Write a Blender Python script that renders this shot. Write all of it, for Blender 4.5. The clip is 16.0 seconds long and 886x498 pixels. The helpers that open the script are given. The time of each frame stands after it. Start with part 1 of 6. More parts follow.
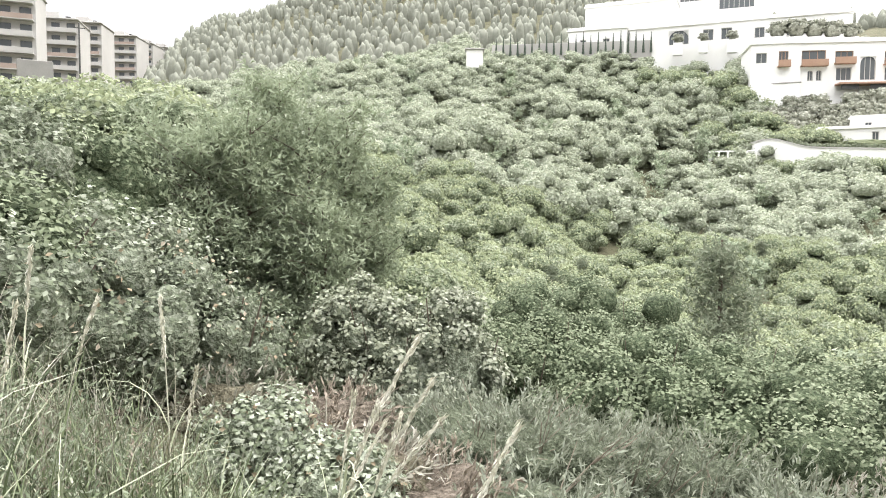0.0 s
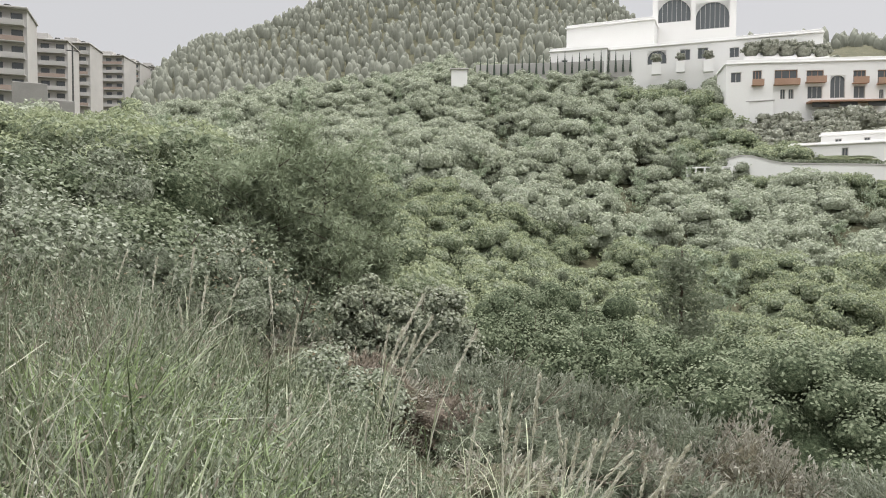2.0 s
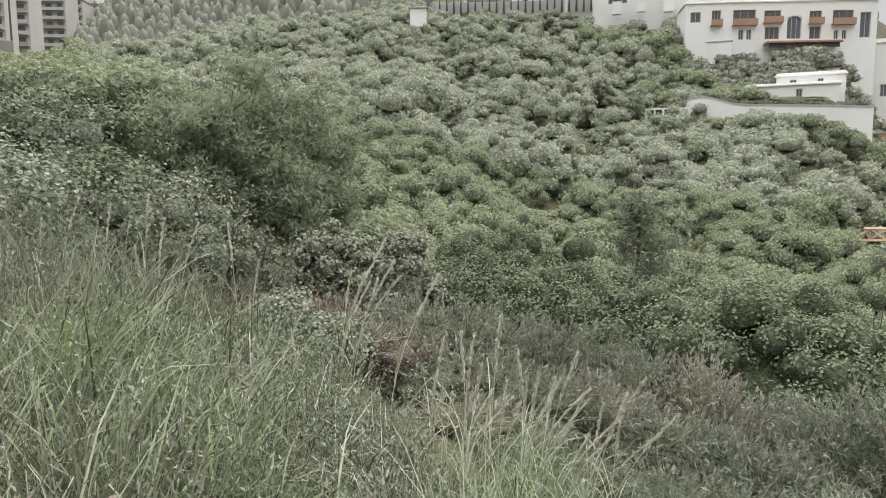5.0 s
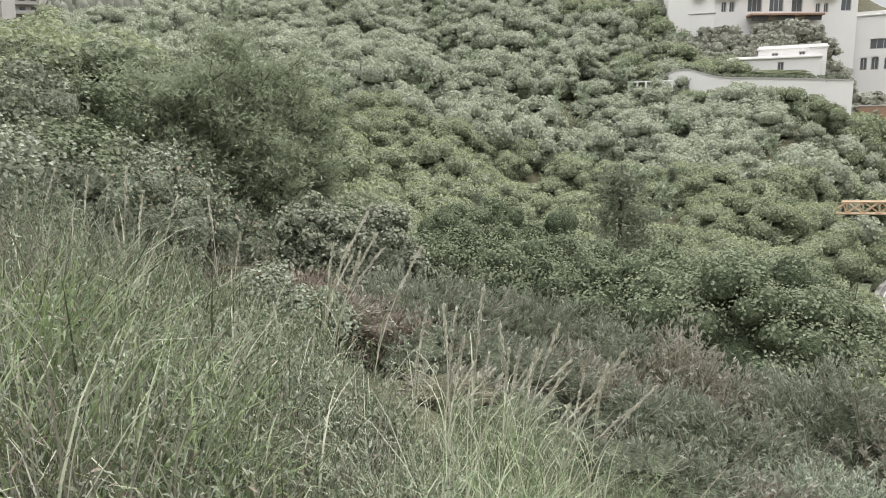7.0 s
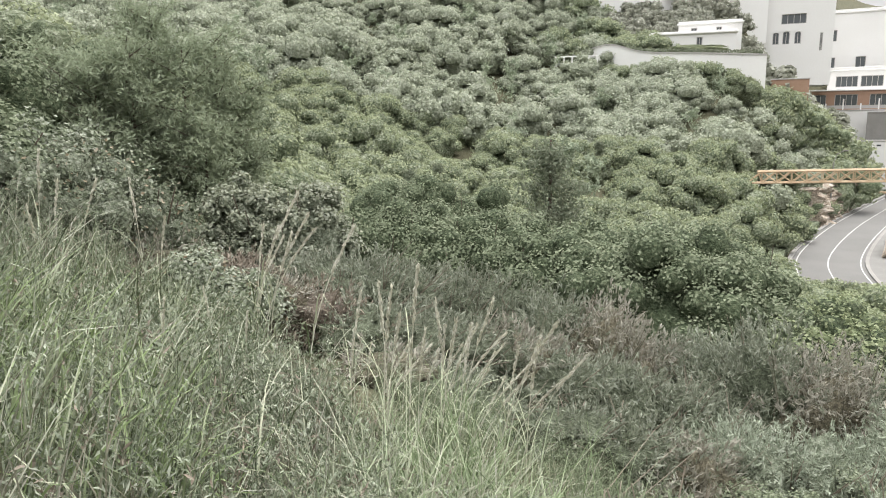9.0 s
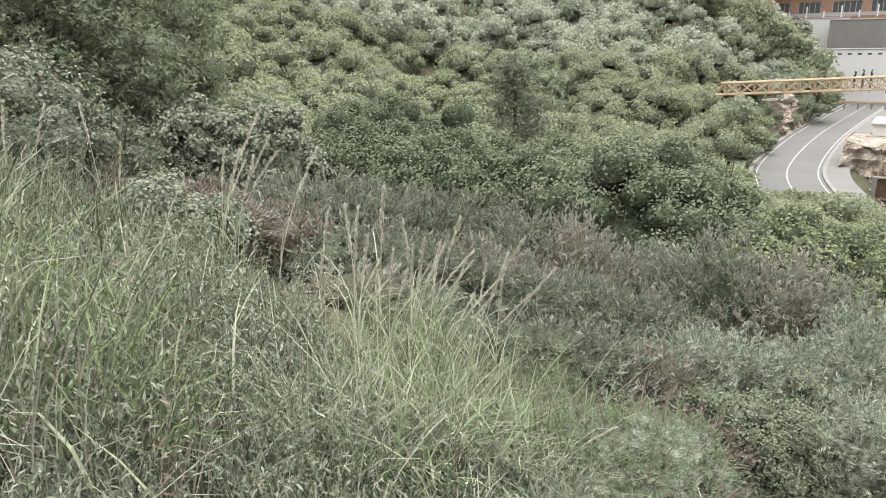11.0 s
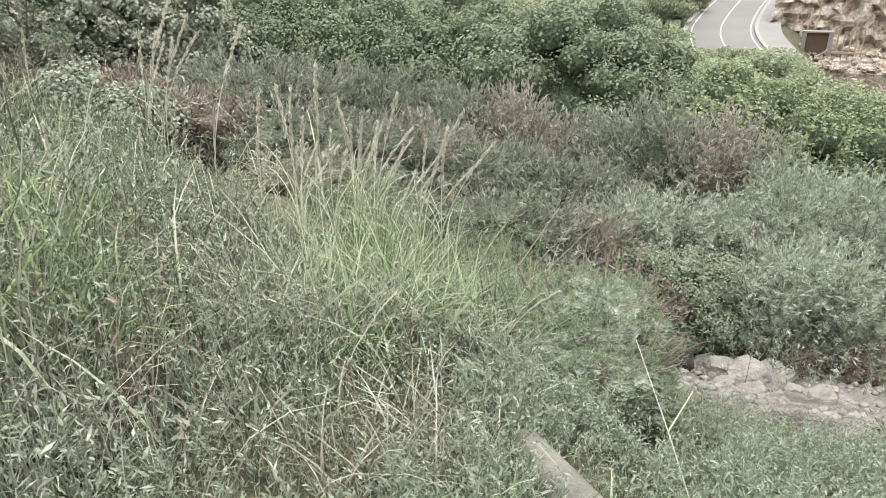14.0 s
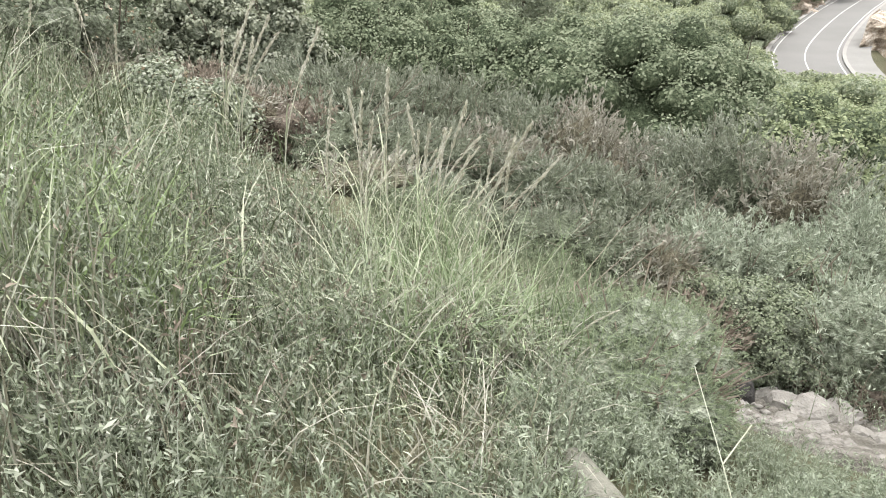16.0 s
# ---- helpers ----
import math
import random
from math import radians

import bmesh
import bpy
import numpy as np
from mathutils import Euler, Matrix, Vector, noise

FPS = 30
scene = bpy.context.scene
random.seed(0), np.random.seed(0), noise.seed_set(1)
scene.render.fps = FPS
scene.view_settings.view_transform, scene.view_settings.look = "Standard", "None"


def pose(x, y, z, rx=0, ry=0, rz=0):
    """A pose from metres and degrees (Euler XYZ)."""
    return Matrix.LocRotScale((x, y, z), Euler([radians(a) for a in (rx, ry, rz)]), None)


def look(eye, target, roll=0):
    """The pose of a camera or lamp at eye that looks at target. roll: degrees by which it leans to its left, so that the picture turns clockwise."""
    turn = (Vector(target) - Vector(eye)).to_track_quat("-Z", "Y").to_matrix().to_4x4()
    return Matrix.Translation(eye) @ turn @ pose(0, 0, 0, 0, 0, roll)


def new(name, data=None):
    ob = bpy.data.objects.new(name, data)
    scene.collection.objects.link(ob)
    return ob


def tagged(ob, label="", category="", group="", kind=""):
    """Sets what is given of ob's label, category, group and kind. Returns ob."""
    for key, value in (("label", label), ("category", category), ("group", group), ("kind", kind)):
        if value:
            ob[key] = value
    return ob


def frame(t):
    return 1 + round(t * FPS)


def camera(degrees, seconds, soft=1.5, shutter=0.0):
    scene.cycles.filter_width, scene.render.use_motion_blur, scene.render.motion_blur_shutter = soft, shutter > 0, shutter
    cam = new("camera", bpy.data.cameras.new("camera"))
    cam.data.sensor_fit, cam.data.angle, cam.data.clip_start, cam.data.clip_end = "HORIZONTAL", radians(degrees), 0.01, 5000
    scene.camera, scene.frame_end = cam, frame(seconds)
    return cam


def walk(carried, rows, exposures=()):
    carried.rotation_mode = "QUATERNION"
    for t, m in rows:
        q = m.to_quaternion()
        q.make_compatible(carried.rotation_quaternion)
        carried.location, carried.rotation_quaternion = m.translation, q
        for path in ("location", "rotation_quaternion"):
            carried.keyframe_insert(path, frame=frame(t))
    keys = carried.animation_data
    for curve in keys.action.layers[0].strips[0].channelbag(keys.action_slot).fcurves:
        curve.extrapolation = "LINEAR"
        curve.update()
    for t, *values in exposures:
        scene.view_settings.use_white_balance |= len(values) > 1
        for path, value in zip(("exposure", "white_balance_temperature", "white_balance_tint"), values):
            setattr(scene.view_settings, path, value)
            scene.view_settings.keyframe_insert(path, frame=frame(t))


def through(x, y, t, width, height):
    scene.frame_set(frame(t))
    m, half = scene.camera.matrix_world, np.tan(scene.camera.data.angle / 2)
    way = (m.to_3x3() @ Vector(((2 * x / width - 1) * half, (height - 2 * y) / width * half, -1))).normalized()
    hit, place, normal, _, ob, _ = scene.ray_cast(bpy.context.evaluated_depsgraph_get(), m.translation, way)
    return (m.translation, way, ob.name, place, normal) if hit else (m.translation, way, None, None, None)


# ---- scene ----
# the camera: a phone held at eye height on a hillside, panning right and tilting down
EYE = 1.65
cam = camera(64.8, 16.0, soft=1.0)


def held(dx, dy, dz, yaw, pitch, roll):
    """A pose from an offset in metres and the turn to the left, up and roll in degrees."""
    eye = Vector((dx, dy, EYE + dz))
    a, b = radians(yaw), radians(pitch)
    ahead = Vector((-math.sin(a) * math.cos(b), math.cos(a) * math.cos(b), math.sin(b)))
    return look(eye, eye + ahead, roll)


# the first second's forward offset and tilt stand in for a lens zooming out
PATH = [
    (0, 0, 2.6, 0, 1.31, -3.4, 0.51),
    (0.5, 0, 1.4, 0, 1.32, -2.9, 0.16),
    (1, 0, 0.25, 0, 0.75, -2.04, 0.08),
    (1.5, 0, 0, 0, 0.87, -2.01, -0.06),
    (2, 0, 0, 0, 0.22, -2.08, 0.10),
    (2.5, 0, 0, 0, -0.52, -2.31, 0.07),
    (3, 0, 0, 0, 0.06, -2.44, 0.05),
    (3.5, 0, 0, 0, 0.00, -3.23, 0.00),
    (4, 0, 0, 0, -1.60, -4.82, -0.07),
    (4.5, 0, 0, 0, -2.60, -5.96, -0.24),
    (7, 0, 0, 0, -4.37, -8.93, -0.19),
    (7.5, 0, 0, 0, -5.72, -9.78, -0.13),
    (8, 0, 0, 0, -6.82, -10.32, -0.31),
    (8.5, 0, 0, 0, -8.57, -10.31, -0.39),
    (11, 0, 0, 0, -12.52, -17.49, -1.82),
    (11.5, 0, 0, 0, -13.17, -19.30, -1.60),
    (12, 0, 0, 0, -15.05, -20.92, -1.72),
    (12.5, 0, 0, 0, -16.28, -22.74, -1.87),
    (13, 0, 0, 0, -15.92, -24.57, -2.75),
    (13.5, 0, 0, 0, -16.00, -26.30, -3.07),
    (14, 0, 0, 0, -17.04, -27.72, -3.72),
    (14.5, 0, 0, 0, -18.37, -29.08, -4.24),
    (15, 0, 0, 0, -17.97, -29.80, -4.89),
    (15.5, 0, 0, 0, -16.27, -27.86, -2.82),
    (16, 0, 0, 0, -11.62, -26.74, -2.32),
]
walk(cam, [(row[0], held(*row[1:])) for row in PATH],
     exposures=[(0.0, 0.78), (0.5, 0.74), (1.0, 0.66), (1.3, 0.38), (1.6, 0.14), (2.5, -0.12), (4.5, -0.18), (7.0, -0.08), (8.5, 0.14), (11.0, 0.12), (12.5, 0.06), (13.0, 0.2), (14.0, 0.34), (16.0, 0.42)])

# ---- light: a bright overcast sky with a wide, weak sun ----
world = bpy.data.worlds.new("overcast_sky")
scene.world = world
world.use_nodes = True
wn = world.node_tree
sky = wn.nodes.new("ShaderNodeTexSky")
sky.sky_type, sky.sun_disc = "NISHITA", False
sky.sun_elevation, sky.sun_rotation = radians(48), radians(60)
sky.dust_density, sky.air_density = 4.0, 1.0
# the cloud layer: brightest overhead, as under any overcast
where = wn.nodes.new("ShaderNodeTexCoord")
split = wn.nodes.new("ShaderNodeSeparateXYZ")
wn.links.new(where.outputs["Generated"], split.inputs[0])
layer = wn.nodes.new("ShaderNodeValToRGB")
layer.color_ramp.elements[0].position, layer.color_ramp.elements[0].color = 0.36, (0.155, 0.155, 0.154, 1)
layer.color_ramp.elements[1].position, layer.color_ramp.elements[1].color = 0.9, (1.0, 1.0, 0.985, 1)
wn.links.new(split.outputs["Z"], layer.inputs[0])
lift = wn.nodes.new("ShaderNodeMixRGB")
lift.blend_type, lift.inputs[0].default_value, lift.inputs[2].default_value = "MULTIPLY", 1.0, (37.1, 36.9, 37.9, 1)
wn.links.new(layer.outputs[0], lift.inputs[1])
cloud = wn.nodes.new("ShaderNodeMixRGB")
cloud.inputs[0].default_value = 0.92
wn.links.new(sky.outputs[0], cloud.inputs[1])
wn.links.new(lift.outputs[0], cloud.inputs[2])
wn.links.new(cloud.outputs[0], wn.nodes["Background"].inputs[0])
wn.nodes["Background"].inputs[1].default_value = 0.122
sun = new("sun", bpy.data.lights.new("sun", "SUN"))
sun.data.energy, sun.data.angle, sun.data.color = 2.0, radians(25), (1.0, 0.96, 0.9)
sun.matrix_world = look((40, 20, 60), (0, 0, 0))

# ---- materials ----
def material(name, rough=0.8):
    m = bpy.data.materials.new(name)
    m.use_nodes = True
    b = m.node_tree.nodes["Principled BSDF"]
    b.inputs["Roughness"].default_value = rough
    b.inputs["Specular IOR Level"].default_value = 0.1
    return m, m.node_tree, b


def ramp(nt, source, stops):
    r = nt.nodes.new("ShaderNodeValToRGB")
    while len(r.color_ramp.elements) < len(stops):
        r.color_ramp.elements.new(0.5)
    for el, (p, c) in zip(r.color_ramp.elements, stops):
        el.position, el.color = p, (*c, 1)
    nt.links.new(source, r.inputs[0])
    return r.outputs[0]


def noise_at(nt, scale, detail=4.0, rough=0.6):
    co = nt.nodes.new("ShaderNodeTexCoord")
    n = nt.nodes.new("ShaderNodeTexNoise")
    n.inputs["Scale"].default_value, n.inputs["Detail"].default_value, n.inputs["Roughness"].default_value = scale, detail, rough
    nt.links.new(co.outputs["Object"], n.inputs["Vector"])
    return n.outputs["Fac"]


def math_node(nt, op, a, b):
    n = nt.nodes.new("ShaderNodeMath")
    n.operation = op
    for i, v in enumerate((a, b)):
        if isinstance(v, (int, float)):
            n.inputs[i].default_value = v
        else:
            nt.links.new(v, n.inputs[i])
    return n.outputs[0]


def bump(nt, b, height, strength=0.4, distance=0.02):
    n = nt.nodes.new("ShaderNodeBump")
    n.inputs["Strength"].default_value, n.inputs["Distance"].default_value = strength, distance
    nt.links.new(height, n.inputs["Height"])
    nt.links.new(n.outputs[0], b.inputs["Normal"])


def leafy(name, stops, through=0.25, rough=0.6, patch=0.35, gain=0.84, vary=0.55):
    """Leaves: each leaf and each plant has its own shade; some light passes through the blade."""
    m, nt, b = material(name, rough)
    geo, info = nt.nodes.new("ShaderNodeNewGeometry"), nt.nodes.new("ShaderNodeObjectInfo")
    mix = math_node(nt, "ADD", math_node(nt, "MULTIPLY", geo.outputs["Random Per Island"], vary),
                    math_node(nt, "MULTIPLY", info.outputs["Random"], 0.2))
    mix = math_node(nt, "ADD", mix, math_node(nt, "MULTIPLY", noise_at(nt, patch, 3.0), 0.3))
    col = ramp(nt, mix, [(p, tuple(x * t * gain for x, t in zip(c, (1.0, 0.965, 1.3)))) for p, c in stops])
    nt.links.new(col, b.inputs["Base Color"])
    tr = nt.nodes.new("ShaderNodeBsdfTranslucent")
    nt.links.new(col, tr.inputs[0])
    ms = nt.nodes.new("ShaderNodeMixShader")
    ms.inputs[0].default_value = through
    nt.links.new(b.outputs[0], ms.inputs[1])
    nt.links.new(tr.outputs[0], ms.inputs[2])
    nt.links.new(ms.outputs[0], nt.nodes["Material Output"].inputs[0])
    return m


def rough_surface(name, stops, scale, fine, rough=0.85, relief=0.5, depth=0.02):
    """A weathered surface with stains at one scale and grain at another."""
    m, nt, b = material(name, rough)
    f = math_node(nt, "ADD", math_node(nt, "MULTIPLY", noise_at(nt, scale), 0.6), math_node(nt, "MULTIPLY", noise_at(nt, fine), 0.4))
    nt.links.new(ramp(nt, f, stops), b.inputs["Base Color"])
    bump(nt, b, noise_at(nt, fine), relief, depth)
    return m


OAK = leafy("oak_leaf", [(0.1, (0.0999, 0.121, 0.0533)), (0.45, (0.161, 0.185, 0.0846)), (0.75, (0.217, 0.242, 0.117)), (1.0, (0.285, 0.309, 0.165))], through=0.3, gain=1.75, vary=0.4)
# oak leaf of the far slope, greyed and paled: haze put into the colour
OAK_FAR = leafy("oak_leaf_hazed", [(0.1, (0.137, 0.157, 0.0854)), (0.5, (0.194, 0.216, 0.122)), (1.0, (0.299, 0.323, 0.202))], rough=0.75, gain=1.85, vary=0.36)
OAK_NEAR = leafy("oak_leaf_near", [(0.1, (0.08, 0.102, 0.045)), (0.5, (0.14, 0.168, 0.08)), (0.8, (0.2, 0.23, 0.118)), (1.0, (0.29, 0.32, 0.178))], through=0.15, rough=0.8, patch=0.8, gain=1.2, vary=0.45)
OAK_BRIGHT = leafy("young_oak_leaf", [(0.1, (0.095, 0.12, 0.045)), (0.5, (0.17, 0.205, 0.085)), (1.0, (0.31, 0.35, 0.165))], rough=0.75, patch=0.8, gain=1.15)


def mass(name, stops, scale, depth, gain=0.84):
    """Foliage seen as a mass: leaf-sized specks with light and shade put into the colour, and deep relief."""
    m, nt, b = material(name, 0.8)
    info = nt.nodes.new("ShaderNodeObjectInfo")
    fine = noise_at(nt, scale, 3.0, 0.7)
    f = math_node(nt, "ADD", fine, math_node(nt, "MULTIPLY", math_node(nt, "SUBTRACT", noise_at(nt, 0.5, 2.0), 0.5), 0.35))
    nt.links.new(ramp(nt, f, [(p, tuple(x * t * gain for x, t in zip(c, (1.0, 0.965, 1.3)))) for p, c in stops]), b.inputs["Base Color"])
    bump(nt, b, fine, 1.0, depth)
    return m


# oak core: shade in the gaps between leaves put into a darker colour
OAK_CORE = mass("oak_shade_mass", [(0.32, (0.049, 0.063, 0.0278)), (0.5, (0.109, 0.132, 0.0615)), (0.66, (0.217, 0.242, 0.133))], 5.0, 0.4, gain=1.6)
# far oak core, likewise paled for haze
OAK_FAR_CORE = mass("oak_hazed_mass", [(0.32, (0.084, 0.0984, 0.0515)), (0.5, (0.137, 0.156, 0.0829)), (0.66, (0.231, 0.251, 0.152))], 3.4, 0.4, gain=1.65)
# shrub and broom cores: inner shade painted as darker foliage
SHRUB_CORE = mass("shrub_shade_mass", [(0.32, (0.035, 0.05, 0.02)), (0.5, (0.09, 0.12, 0.05)), (0.7, (0.2, 0.235, 0.11))], 16.0, 0.08, gain=0.75)
PALE_CORE = mass("pale_shade_mass", [(0.32, (0.05, 0.058, 0.028)), (0.5, (0.13, 0.152, 0.08)), (0.7, (0.27, 0.3, 0.175))], 14.0, 0.1, gain=1.1)
BROOM_CORE = mass("broom_shade_mass", [(0.32, (0.0441, 0.0541, 0.0252)), (0.5, (0.103, 0.123, 0.0588)), (0.7, (0.225, 0.26, 0.142))], 22.0, 0.06, gain=0.73)
PINE = leafy("pine_needle", [(0.1, (0.09, 0.115, 0.06)), (0.5, (0.15, 0.18, 0.095)), (1.0, (0.25, 0.28, 0.16))], through=0.3, gain=1.9)
PINE_TALL = leafy("tall_pine_needle", [(0.1, (0.12, 0.145, 0.075)), (0.5, (0.18, 0.21, 0.11)), (1.0, (0.26, 0.29, 0.16))], through=0.35, gain=1.05)
FRESH = leafy("fresh_shrub_leaf", [(0.1, (0.115, 0.145, 0.06)), (0.5, (0.205, 0.245, 0.118)), (1.0, (0.35, 0.39, 0.215))], rough=0.85, patch=1.5, gain=0.95)
WHITISH = leafy("whitish_leaf", [(0.1, (0.17, 0.195, 0.1)), (0.5, (0.28, 0.31, 0.17)), (1.0, (0.42, 0.45, 0.28))], rough=0.85, patch=1.5, gain=0.95)
SOFT = leafy("soft_feathery_leaf", [(0.1, (0.12, 0.15, 0.068)), (0.5, (0.18, 0.22, 0.105)), (1.0, (0.26, 0.305, 0.155))], patch=1.2, gain=1.25, vary=0.35)
# garden leaves: the pallor of haze and overexposure is put into the colour
GARDEN = leafy("garden_leaf_hazed", [(0.1, (0.24, 0.25, 0.15)), (0.5, (0.36, 0.385, 0.23)), (1.0, (0.52, 0.54, 0.36))], patch=0.4, gain=0.88)
GARDEN_CORE = mass("garden_hazed_mass", [(0.32, (0.15, 0.16, 0.09)), (0.5, (0.27, 0.285, 0.17)), (0.7, (0.42, 0.44, 0.28))], 3.0, 0.3, gain=0.88)
FEATHER = leafy("feathery_needle", [(0.1, (0.11, 0.135, 0.066)), (0.5, (0.175, 0.208, 0.104)), (1.0, (0.27, 0.31, 0.165))], through=0.4, gain=1.45)
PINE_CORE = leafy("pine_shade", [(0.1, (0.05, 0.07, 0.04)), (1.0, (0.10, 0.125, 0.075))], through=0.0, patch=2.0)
# ridge trees: distance haze put into the colour as a paler, flatter tone
RIDGE_CORE = mass("ridge_hazed_mass", [(0.32, (0.155, 0.168, 0.1)), (0.7, (0.19, 0.204, 0.125))], 1.2, 0.05, gain=0.97)
BROOM = leafy("grey_broom", [(0.1, (0.122, 0.142, 0.0721)), (0.5, (0.245, 0.275, 0.151)), (1.0, (0.431, 0.478, 0.292))], patch=1.2, gain=0.8)
PINKISH = leafy("pinkish_twig", [(0.1, (0.163, 0.16, 0.0898)), (0.5, (0.288, 0.285, 0.171)), (1.0, (0.461, 0.46, 0.301))], patch=1.4, gain=0.95)
SAGE = leafy("sage_leaf", [(0.1, (0.13, 0.16, 0.074)), (0.5, (0.225, 0.268, 0.14)), (1.0, (0.37, 0.415, 0.245))], rough=0.85, patch=1.5, gain=0.95)
BROOM_GREEN = leafy("green_broom", [(0.1, (0.12, 0.145, 0.075)), (0.5, (0.24, 0.28, 0.155)), (1.0, (0.42, 0.465, 0.29))], patch=1.2, gain=1.15)
DRY = leafy("dry_twig", [(0.1, (0.14, 0.118, 0.068)), (0.5, (0.22, 0.193, 0.112)), (1.0, (0.34, 0.305, 0.185))], through=0.05)
RUST = leafy("rust_leaf", [(0.1, (0.26, 0.20, 0.10)), (0.5, (0.38, 0.33, 0.17)), (1.0, (0.5, 0.46, 0.28))])
PALE = leafy("pale_leaf", [(0.15, (0.075, 0.096, 0.044)), (0.5, (0.19, 0.225, 0.112)), (0.8, (0.4, 0.44, 0.265))], through=0.18, patch=1.5)
WEED = leafy("weed_leaf", [(0.15, (0.045, 0.06, 0.025)), (0.45, (0.14, 0.175, 0.08)), (0.8, (0.36, 0.405, 0.235))], through=0.15, patch=1.5, gain=1.03)
GRASS = leafy("green_grass", [(0.2, (0.05, 0.066, 0.023)), (0.52, (0.155, 0.195, 0.078)), (0.88, (0.46, 0.51, 0.27))], through=0.15, patch=0.9, gain=0.85, vary=0.65)
STRAW = leafy("dry_grass", [(0.25, (0.15, 0.15, 0.075)), (0.62, (0.33, 0.33, 0.185)), (1.0, (0.56, 0.56, 0.36))], through=0.1, gain=0.7, vary=0.65)
HEAD = leafy("seed_plume", [(0.1, (0.36, 0.36, 0.2)), (0.5, (0.48, 0.485, 0.29)), (1.0, (0.63, 0.63, 0.42))], through=0.15, gain=1.0)
# dry and pinkish twig cores, their darker tone painted as inner shade
DRY_CORE = mass("dry_shade_mass", [(0.32, (0.06, 0.052, 0.03)), (0.5, (0.13, 0.112, 0.065)), (0.7, (0.24, 0.21, 0.13))], 22.0, 0.06)
PINK_CORE = mass("pinkish_shade_mass", [(0.32, (0.06, 0.056, 0.028)), (0.5, (0.125, 0.118, 0.06)), (0.7, (0.24, 0.23, 0.125))], 22.0, 0.06, gain=0.85)
BRIGHT = leafy("fresh_grass", [(0.1, (0.11, 0.16, 0.05)), (0.5, (0.22, 0.3, 0.10)), (1.0, (0.38, 0.46, 0.21))], patch=0.9, gain=0.9)
TUFT = leafy("tuft_grass", [(0.15, (0.10, 0.14, 0.05)), (0.5, (0.21, 0.285, 0.11)), (0.85, (0.44, 0.52, 0.26))], through=0.2, patch=0.9, gain=0.78)
PALE_BLADE = leafy("pale_grass_blade", [(0.1, (0.26, 0.29, 0.15)), (0.5, (0.38, 0.41, 0.225)), (1.0, (0.52, 0.55, 0.34))], through=0.15, patch=0.9, gain=0.95)
BARK = rough_surface("bark", [(0.2, (0.06, 0.05, 0.04)), (0.8, (0.17, 0.14, 0.11))], 3.0, 30.0)
GRAVEL = rough_surface("gravel", [(0.38, (0.0644, 0.0607, 0.0478)), (0.52, (0.156, 0.145, 0.127)), (0.7, (0.304, 0.287, 0.262))], 2.5, 45.0, relief=0.9, depth=0.03)
SOIL = rough_surface("soil", [(0.3, (0.045, 0.044, 0.026)), (0.5, (0.085, 0.083, 0.05)), (0.8, (0.15, 0.142, 0.095))], 0.6, 25.0, relief=0.8, depth=0.05)
ROCK = rough_surface("limestone", [(0.25, (0.108, 0.101, 0.0873)), (0.55, (0.225, 0.213, 0.192)), (0.85, (0.378, 0.36, 0.333))], 4.0, 40.0, relief=0.8)
CUT = rough_surface("cut_rock", [(0.36, (0.17, 0.135, 0.1)), (0.5, (0.42, 0.355, 0.285)), (0.64, (0.66, 0.61, 0.54))], 0.9, 5.0, relief=1.0, depth=0.4)
ASPHALT = rough_surface("asphalt", [(0.2, (0.12, 0.118, 0.112)), (0.8, (0.185, 0.181, 0.172))], 0.15, 9.0, rough=0.75, relief=0.2)
PAINT = rough_surface("road_paint", [(0.2, (0.36, 0.36, 0.345)), (0.8, (0.5, 0.5, 0.48))], 0.8, 8.0)
CONCRETE = rough_surface("concrete", [(0.2, (0.19, 0.184, 0.173)), (0.8, (0.3, 0.29, 0.272))], 0.5, 6.0, relief=0.3)
PAVING = rough_surface("paving", [(0.2, (0.15, 0.147, 0.138)), (0.8, (0.23, 0.225, 0.212))], 0.5, 6.0, relief=0.3)
PIPE = rough_surface("old_pipe", [(0.3, (0.07, 0.07, 0.055)), (0.7, (0.19, 0.185, 0.155))], 7.0, 50.0, relief=0.5)
WHITE = rough_surface("white_stone_render", [(0.2, (0.67, 0.66, 0.64)), (0.8, (0.77, 0.765, 0.75))], 0.12, 4.0, relief=0.1)
RUST_PANEL = rough_surface("rusty_panel", [(0.2, (0.075, 0.05, 0.036)), (0.8, (0.17, 0.12, 0.09))], 0.8, 9.0)
CREAM = rough_surface("cream_render", [(0.2, (0.34, 0.33, 0.315)), (0.8, (0.48, 0.465, 0.445))], 0.15, 4.0, relief=0.1)
BROWN = rough_surface("brown_cladding", [(0.2, (0.27, 0.17, 0.12)), (0.8, (0.40, 0.27, 0.2))], 0.4, 5.0)
ROOFING = rough_surface("terracotta", [(0.2, (0.26, 0.2, 0.17)), (0.8, (0.38, 0.31, 0.27))], 0.6, 7.0)
YELLOW = rough_surface("crane_yellow", [(0.2, (0.4, 0.29, 0.18)), (0.8, (0.52, 0.4, 0.28))], 0.7, 9.0, rough=0.5)
DARKMETAL = rough_surface("dark_metal", [(0.2, (0.05, 0.05, 0.05)), (0.8, (0.10, 0.10, 0.095))], 1.0, 12.0, rough=0.5)
CHAR = rough_surface("charred_stone", [(0.2, (0.015, 0.015, 0.015)), (0.8, (0.07, 0.065, 0.06))], 6.0, 40.0, relief=1.0)
TIMBER = rough_surface("timber", [(0.2, (0.26, 0.2, 0.14)), (0.8, (0.44, 0.36, 0.27))], 2.0, 25.0)
